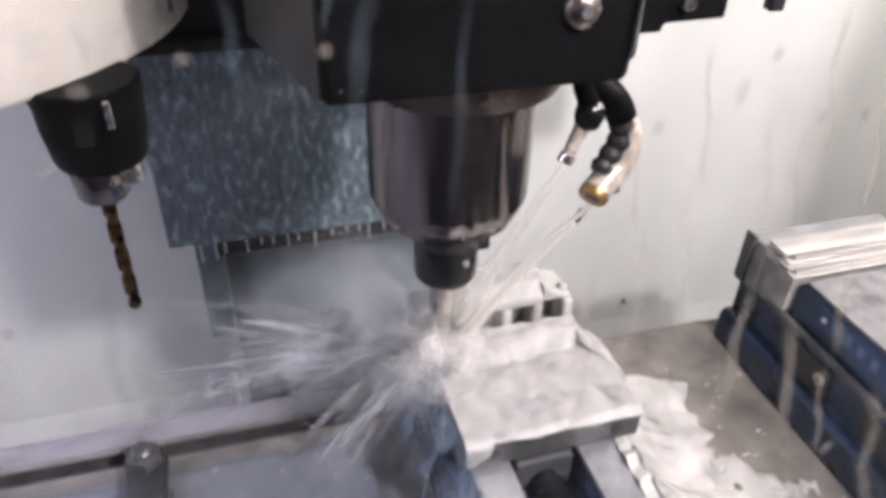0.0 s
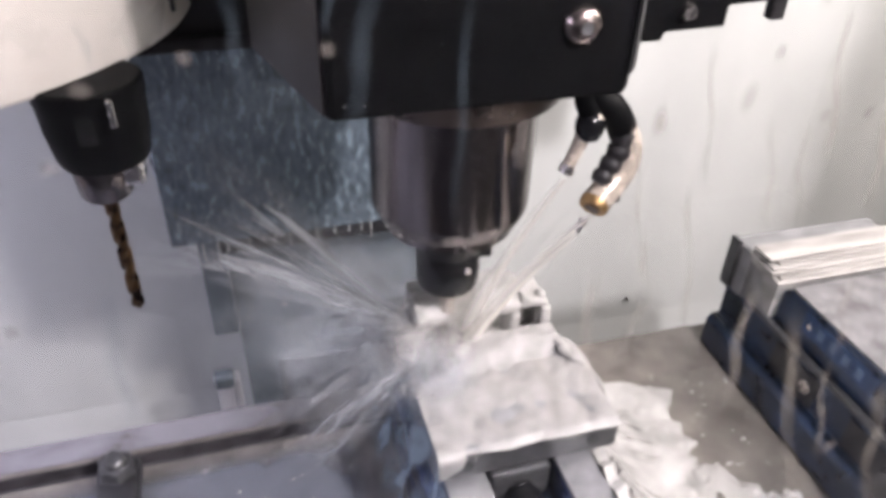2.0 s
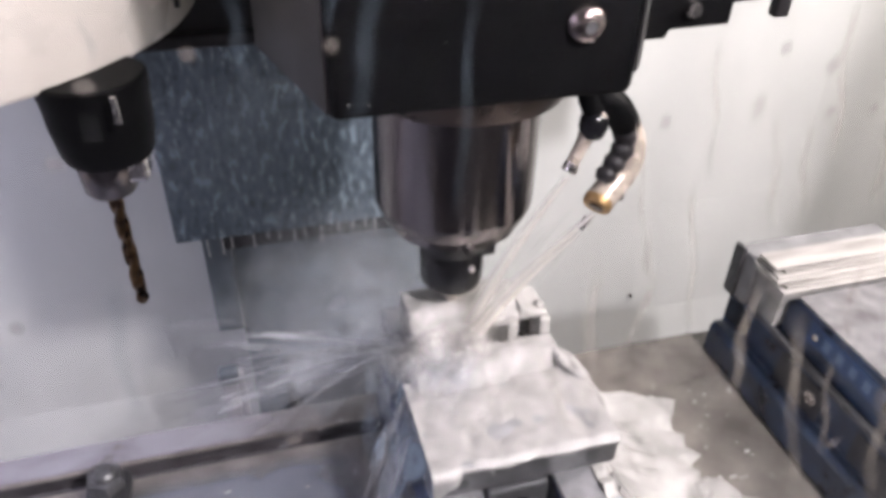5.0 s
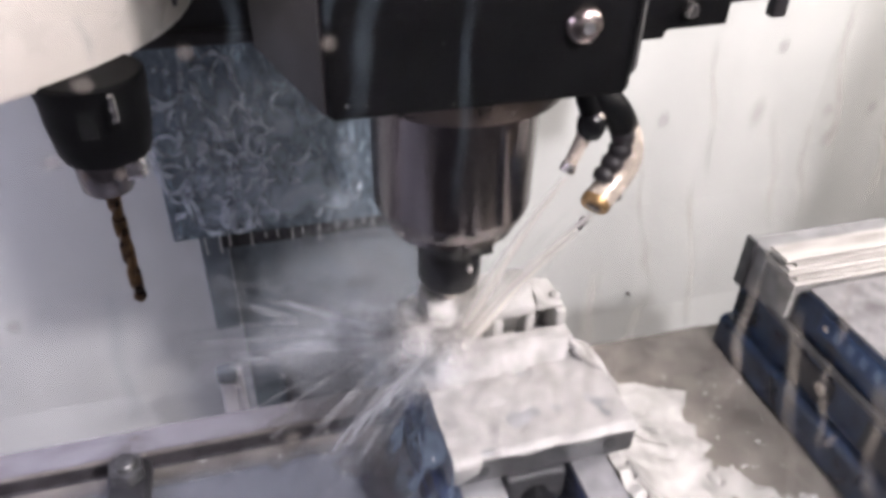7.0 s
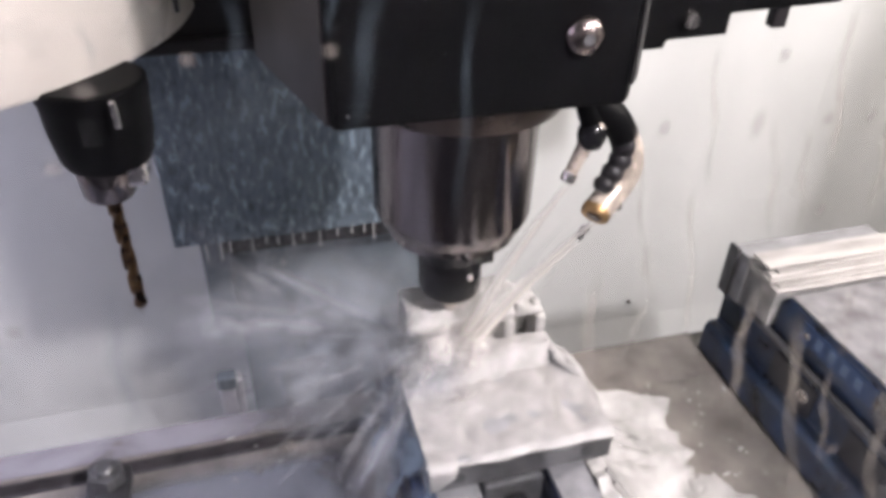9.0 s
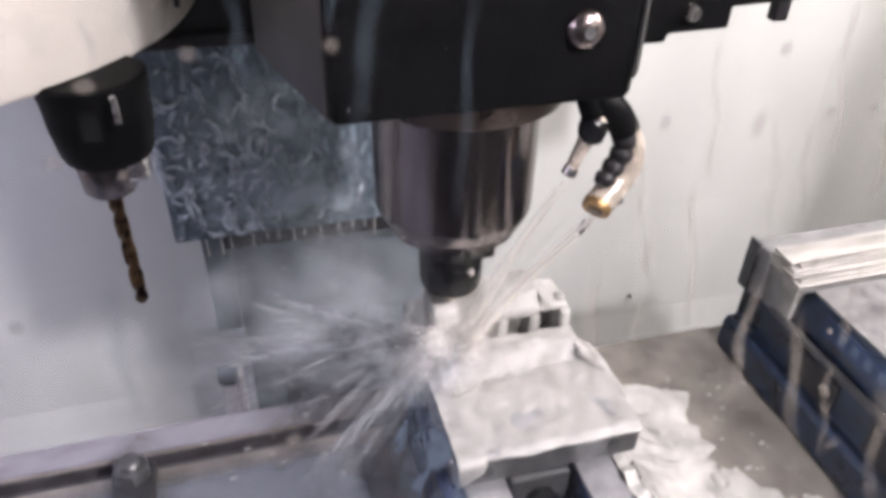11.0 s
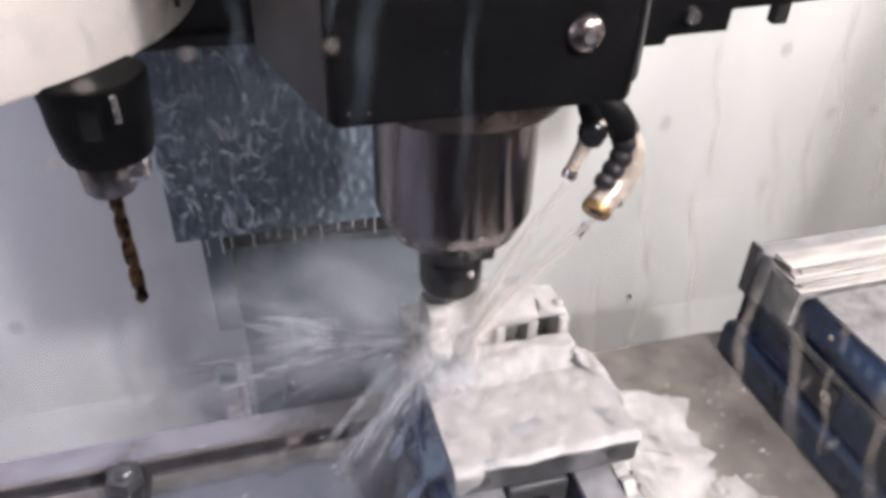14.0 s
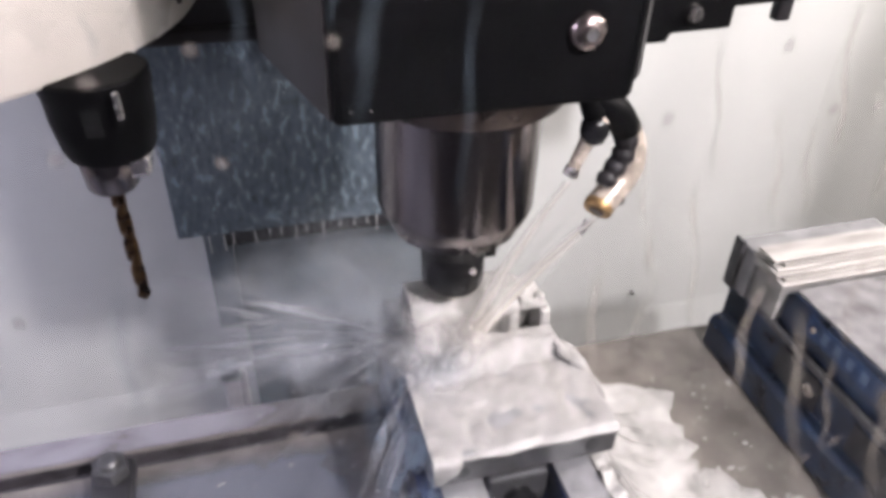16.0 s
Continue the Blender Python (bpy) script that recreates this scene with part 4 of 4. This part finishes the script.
def strands(rng, count, lo, hi, rise0, rise1, near, far, drop0, drop1, thick=0.0011):
    """Many thin threads of coolant that leave the cutter in a fan."""
    bm = bmesh.new()
    uv = bm.loops.layers.uv.new("UVMap")
    for k in range(count):
        head, reach, r = rng.uniform(lo, hi), rng.uniform(near, far), rng.uniform(0.35, 1.0) * thick
        start = TIP + Vector((rng.uniform(-0.010, 0.006), rng.uniform(-0.012, 0.006), rng.uniform(-0.010, 0.012)))
        line = arc(start, head, rng.uniform(rise0, rise1), reach, 11, rng.uniform(drop0, drop1))
        cut = rng.choice((0, 0, 2, 4))
        line = line[cut:]
        strand(bm, uv, line, [r * (0.5 + 0.9 * i / len(line)) for i in range(len(line))])
    return bm


def spray_sheets(rng, s, mat, heads, near, far, rise0, rise1, drop0, drop1, spread):
    for head in heads:
        head += rng.uniform(-5, 5)
        reach = rng.uniform(near, far)
        line = swirl(rng, head, rng.uniform(rise0, rise1), reach, rng.uniform(drop0, drop1), rng.uniform(-0.012, 0.012))
        part("sheet", ribbon(line, [0.012 + spread * reach * (i / 14) for i in range(15)], sideways(head, rng.uniform(-0.8, 1.2)), rng.uniform(-0.15, 0.15), 10), mat, s, smooth=True)


def coolant_sprays():
    rng = random.Random(11)
    out = []
    for lo, hi, near, far, count in ((128, 175, 0.08, 0.23, 16), (160, 205, 0.07, 0.19, 14), (205, 250, 0.04, 0.10, 10)):
        s = thing("coolant_spray", TIP, "milky coolant thrown out by the spinning cutter", "coolant spray", "coolant sprays", "stuff")
        spray_sheets(rng, s, M_VEIL, [lo + (hi - lo) * f for f in (0.1, 0.5, 0.9)], near * 1.3, far, -0.15, 0.25, 0.1, 0.5, 0.75)
        for k in range(7):
            q = arc(TIP, rng.uniform(lo, hi), rng.uniform(-0.1, 0.25), rng.uniform(0.03, 0.6 * far), drop=0.2)[-1]
            part("puff", puff(rng, q, rng.uniform(0.06, 0.10)), M_MIST, s, smooth=True)
        part("strands", strands(rng, count, lo - 8, hi + 8, -0.15, 0.40, near, far, 0.1, 0.6, 0.0015), M_STRAND, s, "thin flying threads of coolant", True)
        part("droplets", droplets(rng, 22, lo - 15, hi + 15, -0.1, 0.5, 0.24), M_DROPLET, s, smooth=True)
        out.append(s)
    m = thing("coolant_mist", TIP, "thin white coolant mist hanging beside the vise", "coolant mist", kind="stuff")
    for k in range(11):
        line = arc(TIP, rng.uniform(102, 146), rng.uniform(-0.32, 0.02), rng.uniform(0.10, 0.26), drop=0.12)
        part("veil", puff(rng, line[-1], rng.uniform(0.16, 0.24)), M_MIST, m, smooth=True)
    out.append(m)
    c = thing("coolant_splash", TIP, "white coolant splash boiling round the cutter", "coolant splash", kind="stuff")
    for k in range(15):
        q = TIP + Vector((rng.uniform(-0.040, 0.012), rng.uniform(-0.040, 0.008), rng.uniform(-0.014, 0.026)))
        part("billow", puff(rng, q, rng.uniform(0.035, 0.065)), M_CORE, c, smooth=True)
    for k in range(9):
        q = TIP + Vector((rng.uniform(-0.028, 0.016), rng.uniform(-0.036, -0.012), rng.uniform(-0.006, 0.034)))
        part("billow", puff(rng, q, rng.uniform(0.036, 0.056)), M_CORE, c, smooth=True)
    for k in range(5):
        q = TIP + Vector((rng.uniform(-0.095, -0.025), rng.uniform(-0.02, 0.06), rng.uniform(-0.01, 0.040)))
        part("billow", puff(rng, q, rng.uniform(0.07, 0.11)), M_MIST, c, smooth=True)
    out.append(c)
    return out


def coolant_fan():
    """The long fan that sweeps from the column to the side in each turn of the table."""
    rng = random.Random(23)
    f = thing("coolant_fan", TIP, "fan of coolant flung at the column by the cutter", "coolant spray", "coolant sprays", "stuff")
    spray_sheets(rng, f, M_FAN, (164, 171, 178, 184, 190), 0.25, 0.32, 0.05, 0.25, 0.0, 0.12, 0.26)
    part("strands", strands(rng, 13, 166, 194, 0.02, 0.30, 0.20, 0.33, 0.0, 0.15, 0.0014), M_STRAND, f, "thin flying threads of coolant", True)
    part("droplets", droplets(rng, 30, 158, 202, 0.0, 0.3, 0.32), M_DROPLET, f, smooth=True)
    return f


def coolant_stream():
    """The heavier stream that falls from the cutter past the flank of the vise."""
    rng = random.Random(37)
    f = thing("coolant_stream", TIP, "heavy white stream of coolant falling past the vise", "coolant spray", "coolant sprays", "stuff")
    spray_sheets(rng, f, M_FAN, (172, 180, 188), 0.11, 0.16, -0.15, 0.05, 0.45, 0.75, 0.28)
    part("strands", strands(rng, 20, 168, 194, -0.15, 0.1, 0.06, 0.15, 0.35, 0.8, 0.0019), M_STRAND, f, "thick falling threads of coolant", True)
    part("droplets", droplets(rng, 24, 160, 200, -0.2, 0.1, 0.18), M_DROPLET, f, smooth=True)
    return f


# -- window with running water --
def window():
    w = thing("window_1", (0.0, -0.342, 0.2), "clear machine window with coolant running down it", "window", kind="structure")
    pane = part("pane", bx(-0.6, 0.5, -0.345, -0.341, 0.18, 0.80), M_GLASS, w, "wet clear pane")
    pane.visible_shadow = False
    y = -0.3395

    def drip(x0, z0, x1, z1, width, wob, look_of=M_STREAK):
        line = [Vector((x0 + (x1 - x0) * k / 20 + wob * math.sin(k * 0.55 + x0 * 900), y, z0 + (z1 - z0) * k / 20)) for k in range(21)]
        part("drip", ribbon(line, [width * (0.9 + 0.1 * math.sin(k * 0.9)) for k in range(21)], Vector((1, 0, 0)), 0.0, 4), look_of, w)

    def drop(x, z, r, tall=1.0):
        line = [Vector((x, y, z + r * tall - 2 * r * tall * k / 8)) for k in range(9)]
        part("drop", ribbon(line, [2 * r * max(0.05, 1 - (k / 4 - 1) ** 2) ** 0.5 for k in range(9)], Vector((1, 0, 0)), 0.0, 6), M_DROP, w)

    drip(-0.1171, 0.4778, -0.1192, 0.4650, 0.00261, 0.00017)
    drip(-0.1097, 0.4774, -0.1104, 0.4560, 0.00166, 0.00020)
    drip(-0.1199, 0.4775, -0.1207, 0.4743, 0.00121, 0.00008)
    drip(-0.1270, 0.4779, -0.1266, 0.4692, 0.00169, 0.00019)
    drip(-0.0916, 0.4531, -0.0888, 0.4441, 0.00162, 0.00020, M_RUN)
    drip(-0.0890, 0.4452, -0.0918, 0.4349, 0.00178, 0.00022, M_RUN)
    drip(-0.0944, 0.4660, -0.0913, 0.4517, 0.00097, 0.00018, M_RUN)
    drip(-0.0701, 0.4405, -0.0558, 0.3965, 0.00299, 0.00040, M_RUN)
    drip(-0.0508, 0.4241, -0.0398, 0.3908, 0.00365, 0.00061, M_RUN)
    drip(-0.0765, 0.4456, -0.0743, 0.4228, 0.00256, 0.00043, M_RUN)
    drip(-0.0761, 0.4753, -0.0719, 0.4570, 0.00146, 0.00033, M_RUN)
    drip(-0.0960, 0.4511, -0.0939, 0.4221, 0.00230, 0.00036, M_RUN)
    drip(-0.1397, 0.4550, -0.1408, 0.4377, 0.00224, 0.00027)
    drip(-0.0614, 0.4296, -0.0549, 0.4081, 0.00189, 0.00031, M_RUN)
    drip(-0.0874, 0.4589, -0.0823, 0.4344, 0.00128, 0.00028, M_RUN)
    drip(-0.0674, 0.4657, -0.0644, 0.4504, 0.00167, 0.00030, M_RUN)
    drip(-0.1012, 0.4404, -0.0953, 0.4246, 0.00213, 0.00036, M_RUN)
    drip(-0.1365, 0.4769, -0.1362, 0.4722, 0.00125, 0.00010)
    drop(-0.0916, 0.4645, 0.00093, 1.4)
    drop(-0.0813, 0.4704, 0.00096, 1.2)
    drop(-0.0694, 0.4636, 0.00084, 1.3)
    drop(-0.0743, 0.4638, 0.00094, 1.2)
    drop(-0.1303, 0.4736, 0.00083, 1.0)
    drop(-0.1204, 0.4735, 0.00083, 1.1)
    drop(-0.1373, 0.4719, 0.00107, 0.8)
    drop(-0.1471, 0.4524, 0.00089, 1.3)
    drop(-0.0542, 0.4116, 0.00180, 1.0)
    drop(-0.1269, 0.4332, 0.00116, 1.0)
    drop(-0.1407, 0.4664, 0.00096, 1.0)
    drip(-0.0803, 0.4652, -0.0763, 0.4493, 0.00151, 0.00028, M_RUN)
    drip(-0.0883, 0.4722, -0.0853, 0.4568, 0.00109, 0.00018, M_RUN)
    drip(-0.0639, 0.4473, -0.0600, 0.4293, 0.00217, 0.00036, M_RUN)
    drip(-0.0766, 0.4637, -0.0730, 0.4503, 0.00128, 0.00028, M_RUN)
    sliding = []
    for r, tall, rows in (
        (0.00090, 2.2, [(0, -0.0944, 0.4780), (2, -0.0919, 0.4652), (3.5, -0.0900, 0.4508), (4.2, -0.0895, 0.4479), (6.3, -0.0906, 0.4380), (7, -0.0916, 0.4339), (9, -0.0872, 0.3984), (16, -0.0842, 0.3755)]),
        (0.00109, 2.0, [(0, -0.0839, 0.4672), (3.5, -0.0828, 0.4657), (7, -0.0821, 0.4643), (12.5, -0.0814, 0.4619), (13.5, -0.0798, 0.4580), (14.5, -0.0788, 0.4550), (15, -0.0775, 0.4524), (15.5, -0.0757, 0.4462), (16, -0.0754, 0.4413)]),
        (0.00072, 1.2, [(0, -0.1426, 0.4813), (14.5, -0.1275, 0.4815), (15.5, -0.1290, 0.4689), (16, -0.1295, 0.4647)]),
        (0.00092, 1.6, [(0, -0.0788, 0.4773), (4, -0.0769, 0.4714), (8, -0.0723, 0.4571), (12, -0.0680, 0.4401), (16, -0.0581, 0.4091)]),
    ):
        line = [Vector((0, y, 0.2 + r * tall - 2 * r * tall * k / 8)) for k in range(9)]
        o = part("sliding_drop", ribbon(line, [2 * r * max(0.05, 1 - (k / 4 - 1) ** 2) ** 0.5 for k in range(9)], Vector((1, 0, 0)), 0.0, 6), M_DROP, w)
        sliding.append((o, rows))
    return sliding


def motions():
    for o, way in SLIDING:
        walk(o, [(t, pose(x, 0, z - 0.2)) for t, x, z in way])
    rows = [
        (0, pose(0.0000, 0.0000, 0)), (0.1, pose(-0.0010, -0.0010, 0)), (0.2, pose(-0.0050, -0.0045, 0)), (0.35, pose(-0.0110, -0.0098, 0)),
        (0.5, pose(-0.0131, -0.0117, 0)), (0.9, pose(-0.0131, -0.0117, 0)), (1.1, pose(-0.0168, -0.0140, 0)),
        (1.3, pose(-0.0187, -0.0168, 0)), (1.5, pose(-0.0246, -0.0175, 0)), (1.6, pose(-0.0300, -0.0142, 0)),
        (1.7, pose(-0.0304, -0.0112, 0)), (1.8, pose(-0.0301, -0.0083, 0)), (1.9, pose(-0.0279, -0.0070, 0)),
        (2, pose(-0.0219, -0.0054, 0)), (2.1, pose(-0.0188, -0.0075, 0)), (2.2, pose(-0.0152, -0.0116, 0)),
        (2.3, pose(-0.0156, -0.0153, 0)), (2.4, pose(-0.0175, -0.0180, 0)), (2.5, pose(-0.0216, -0.0200, 0)),
        (2.6, pose(-0.0252, -0.0187, 0)), (2.7, pose(-0.0291, -0.0161, 0)), (2.8, pose(-0.0311, -0.0116, 0)),
        (3, pose(-0.0255, -0.0047, 0)), (3.2, pose(-0.0166, -0.0068, 0)), (3.4, pose(-0.0152, -0.0151, 0)),
        (3.5, pose(-0.0171, -0.0178, 0)), (3.6, pose(-0.0205, -0.0201, 0)), (3.8, pose(-0.0300, -0.0185, 0)),
        (4, pose(-0.0318, -0.0102, 0)), (4.2, pose(-0.0235, -0.0043, 0)), (4.4, pose(-0.0145, -0.0092, 0)),
        (4.6, pose(-0.0144, -0.0177, 0)), (4.8, pose(-0.0217, -0.0232, 0)), (5, pose(-0.0319, -0.0200, 0)),
        (5.2, pose(-0.0322, -0.0089, 0)), (5.4, pose(-0.0241, -0.0033, 0)), (5.6, pose(-0.0151, -0.0086, 0)),
        (5.8, pose(-0.0155, -0.0171, 0)), (6, pose(-0.0230, -0.0224, 0)), (6.2, pose(-0.0329, -0.0187, 0)),
        (6.3, pose(-0.0321, -0.0131, 0)), (6.5, pose(-0.0300, -0.0062, 0)), (6.7, pose(-0.0200, -0.0034, 0)),
        (6.9, pose(-0.0167, -0.0116, 0)), (7, pose(-0.0158, -0.0157, 0)), (7.1, pose(-0.0170, -0.0194, 0)),
        (7.3, pose(-0.0253, -0.0227, 0)), (7.5, pose(-0.0335, -0.0181, 0)), (7.7, pose(-0.0308, -0.0117, 0)),
        (7.9, pose(-0.0221, -0.0067, 0)), (8.1, pose(-0.0133, -0.0106, 0)), (8.3, pose(-0.0139, -0.0173, 0)),
        (8.5, pose(-0.0211, -0.0240, 0)), (8.7, pose(-0.0298, -0.0211, 0)), (8.9, pose(-0.0322, -0.0144, 0)),
        (9.1, pose(-0.0264, -0.0071, 0)), (9.2, pose(-0.0226, -0.0046, 0)), (9.4, pose(-0.0148, -0.0088, 0)),
        (9.6, pose(-0.0132, -0.0162, 0)), (9.8, pose(-0.0175, -0.0226, 0)), (10, pose(-0.0268, -0.0232, 0)),
        (10.2, pose(-0.0312, -0.0163, 0)), (10.4, pose(-0.0304, -0.0077, 0)), (10.6, pose(-0.0225, -0.0035, 0)),
        (10.8, pose(-0.0146, -0.0081, 0)), (11, pose(-0.0132, -0.0153, 0)), (11.2, pose(-0.0179, -0.0217, 0)),
        (11.3, pose(-0.0224, -0.0225, 0)), (11.4, pose(-0.0281, -0.0219, 0)), (11.5, pose(-0.0322, -0.0199, 0)),
        (11.6, pose(-0.0348, -0.0155, 0)), (11.7, pose(-0.0341, -0.0107, 0)), (11.8, pose(-0.0301, -0.0054, 0)),
        (11.9, pose(-0.0256, -0.0034, 0)), (12, pose(-0.0214, -0.0031, 0)), (12.1, pose(-0.0175, -0.0048, 0)),
        (12.2, pose(-0.0133, -0.0079, 0)), (12.3, pose(-0.0125, -0.0126, 0)), (12.4, pose(-0.0131, -0.0168, 0)),
        (12.5, pose(-0.0163, -0.0210, 0)), (12.6, pose(-0.0196, -0.0232, 0)), (12.8, pose(-0.0284, -0.0220, 0)),
        (12.9, pose(-0.0308, -0.0165, 0)), (13, pose(-0.0285, -0.0115, 0)), (13.1, pose(-0.0313, -0.0085, 0)),
        (13.2, pose(-0.0294, -0.0061, 0)), (13.3, pose(-0.0247, -0.0033, 0)), (13.4, pose(-0.0213, -0.0033, 0)),
        (13.5, pose(-0.0188, -0.0042, 0)), (13.6, pose(-0.0138, -0.0087, 0)), (13.7, pose(-0.0136, -0.0131, 0)),
        (13.8, pose(-0.0131, -0.0154, 0)), (13.9, pose(-0.0151, -0.0192, 0)), (14, pose(-0.0172, -0.0217, 0)),
        (14.1, pose(-0.0213, -0.0228, 0)), (14.2, pose(-0.0257, -0.0227, 0)), (14.3, pose(-0.0304, -0.0216, 0)),
        (14.4, pose(-0.0319, -0.0173, 0)), (14.5, pose(-0.0299, -0.0128, 0)), (14.6, pose(-0.0313, -0.0085, 0)),
        (14.7, pose(-0.0294, -0.0061, 0)), (14.8, pose(-0.0247, -0.0033, 0)), (14.9, pose(-0.0213, -0.0033, 0)),
        (15, pose(-0.0177, -0.0044, 0)), (15.1, pose(-0.0138, -0.0087, 0)), (15.2, pose(-0.0136, -0.0131, 0)),
        (15.3, pose(-0.0131, -0.0154, 0)), (15.4, pose(-0.0151, -0.0192, 0)), (15.5, pose(-0.0174, -0.0218, 0)),
        (15.6, pose(-0.0213, -0.0228, 0)), (15.7, pose(-0.0257, -0.0227, 0)), (15.8, pose(-0.0304, -0.0216, 0)),
        (15.9, pose(-0.0319, -0.0173, 0)), (16, pose(-0.0302, -0.0139, 0)),
    ]
    head = [(0, pose(0, 0, 0.0000)), (0.5, pose(0, 0, -0.0000)), (0.6, pose(0, 0, 0.0000)), (0.9, pose(0, 0, -0.0066)), (1, pose(0, 0, -0.0065)), (1.5, pose(0, 0, -0.0069)), (2, pose(0, 0, -0.0076)), (2.5, pose(0, 0, -0.0078)), (3, pose(0, 0, -0.0077)), (3.5, pose(0, 0, -0.0080)), (4, pose(0, 0, -0.0085)), (6.5, pose(0, 0, -0.0094)), (7, pose(0, 0, -0.0102)), (7.5, pose(0, 0, -0.0102)), (8, pose(0, 0, -0.0106)), (8.5, pose(0, 0, -0.0111)), (9, pose(0, 0, -0.0115)), (11.5, pose(0, 0, -0.0113)), (12, pose(0, 0, -0.0117)), (12.5, pose(0, 0, -0.0122)), (13, pose(0, 0, -0.0121)), (13.5, pose(0, 0, -0.0125)), (14, pose(0, 0, -0.0129)), (14.5, pose(0, 0, -0.0125)), (15, pose(0, 0, -0.0129)), (15.5, pose(0, 0, -0.0134)), (16, pose(0, 0, -0.0137)), ]
    for i, s in enumerate(SPRAYS):
        rng = random.Random(40 + i)
        b, t, out = Matrix.Translation(s.location), 0.0, []
        while t < 16.0:
            out.append((round(t, 2), b @ pose(0, 0, 0, rng.uniform(-7, 7), rng.uniform(-7, 7), rng.uniform(-16, 16))))
            t += rng.choice((0.3, 0.4, 0.5))
        walk(s, out + [(16.0, b)])
    # the flung coolant follows the angle at which the cutter stands in its circular pocket
    def turned(m, table_):
        a = math.degrees(math.atan2(m.translation.y + 0.0135, m.translation.x + 0.0230)) % 360 / 45
        i, f = int(a) % 8, a - int(a)
        return table_[i] * (1 - f) + table_[(i + 1) % 8] * f

    for ob, sweep, dip, early in (
        (FAN, (-40, -41, -44, -44, -30, -26, -28, -36), (-26, 0, 2, -8, -22, -32, -28, -30), (-30, -26)),
        (STREAM, (18, 12, 14, 24, 44, 46, 34, 24), (0, 6, 8, 4, -6, -6, -2, 0), (16, -2)),
    ):
        b = Matrix.Translation(ob.location)
        walk(ob, [(t, b @ pose(0, 0, 0, 0, turned(m, dip) if t > 1.2 else early[1], turned(m, sweep) if t > 1.2 else early[0])) for t, m in rows])
    b = Matrix.Translation(COLUMN_SPLASH.location)
    walk(COLUMN_SPLASH, [(t, b @ pose(0, 0.016 - 0.016 * (turned(m, (1, 0.6, 0.1, 0, 0, 0, 0.25, 0.8)) if t > 1.7 else 0), 0)) for t, m in rows])
    for ob in ON_TABLE:
        b = Matrix.Translation(ob.location)
        walk(ob, [(t, m @ b) for t, m in rows])
    for ob in ON_HEAD:
        b = Matrix.Translation(ob.location)
        walk(ob, [(t, m @ b) for t, m in head])


enclosure()
column()
casting()
tool_changer()
drill_tool()
SLIDING = window()
ON_HEAD = [spindle_head(), tool_holder(), *coolant_jets()]
ON_TABLE = [table(), front_vise(), workpiece(), side_vise(), layered_block(), stud_clamp(), *coolant_on_table()]
SPRAYS = coolant_sprays()
FAN = coolant_fan()
STREAM = coolant_stream()
COLUMN_SPLASH = column_splash()
motions()
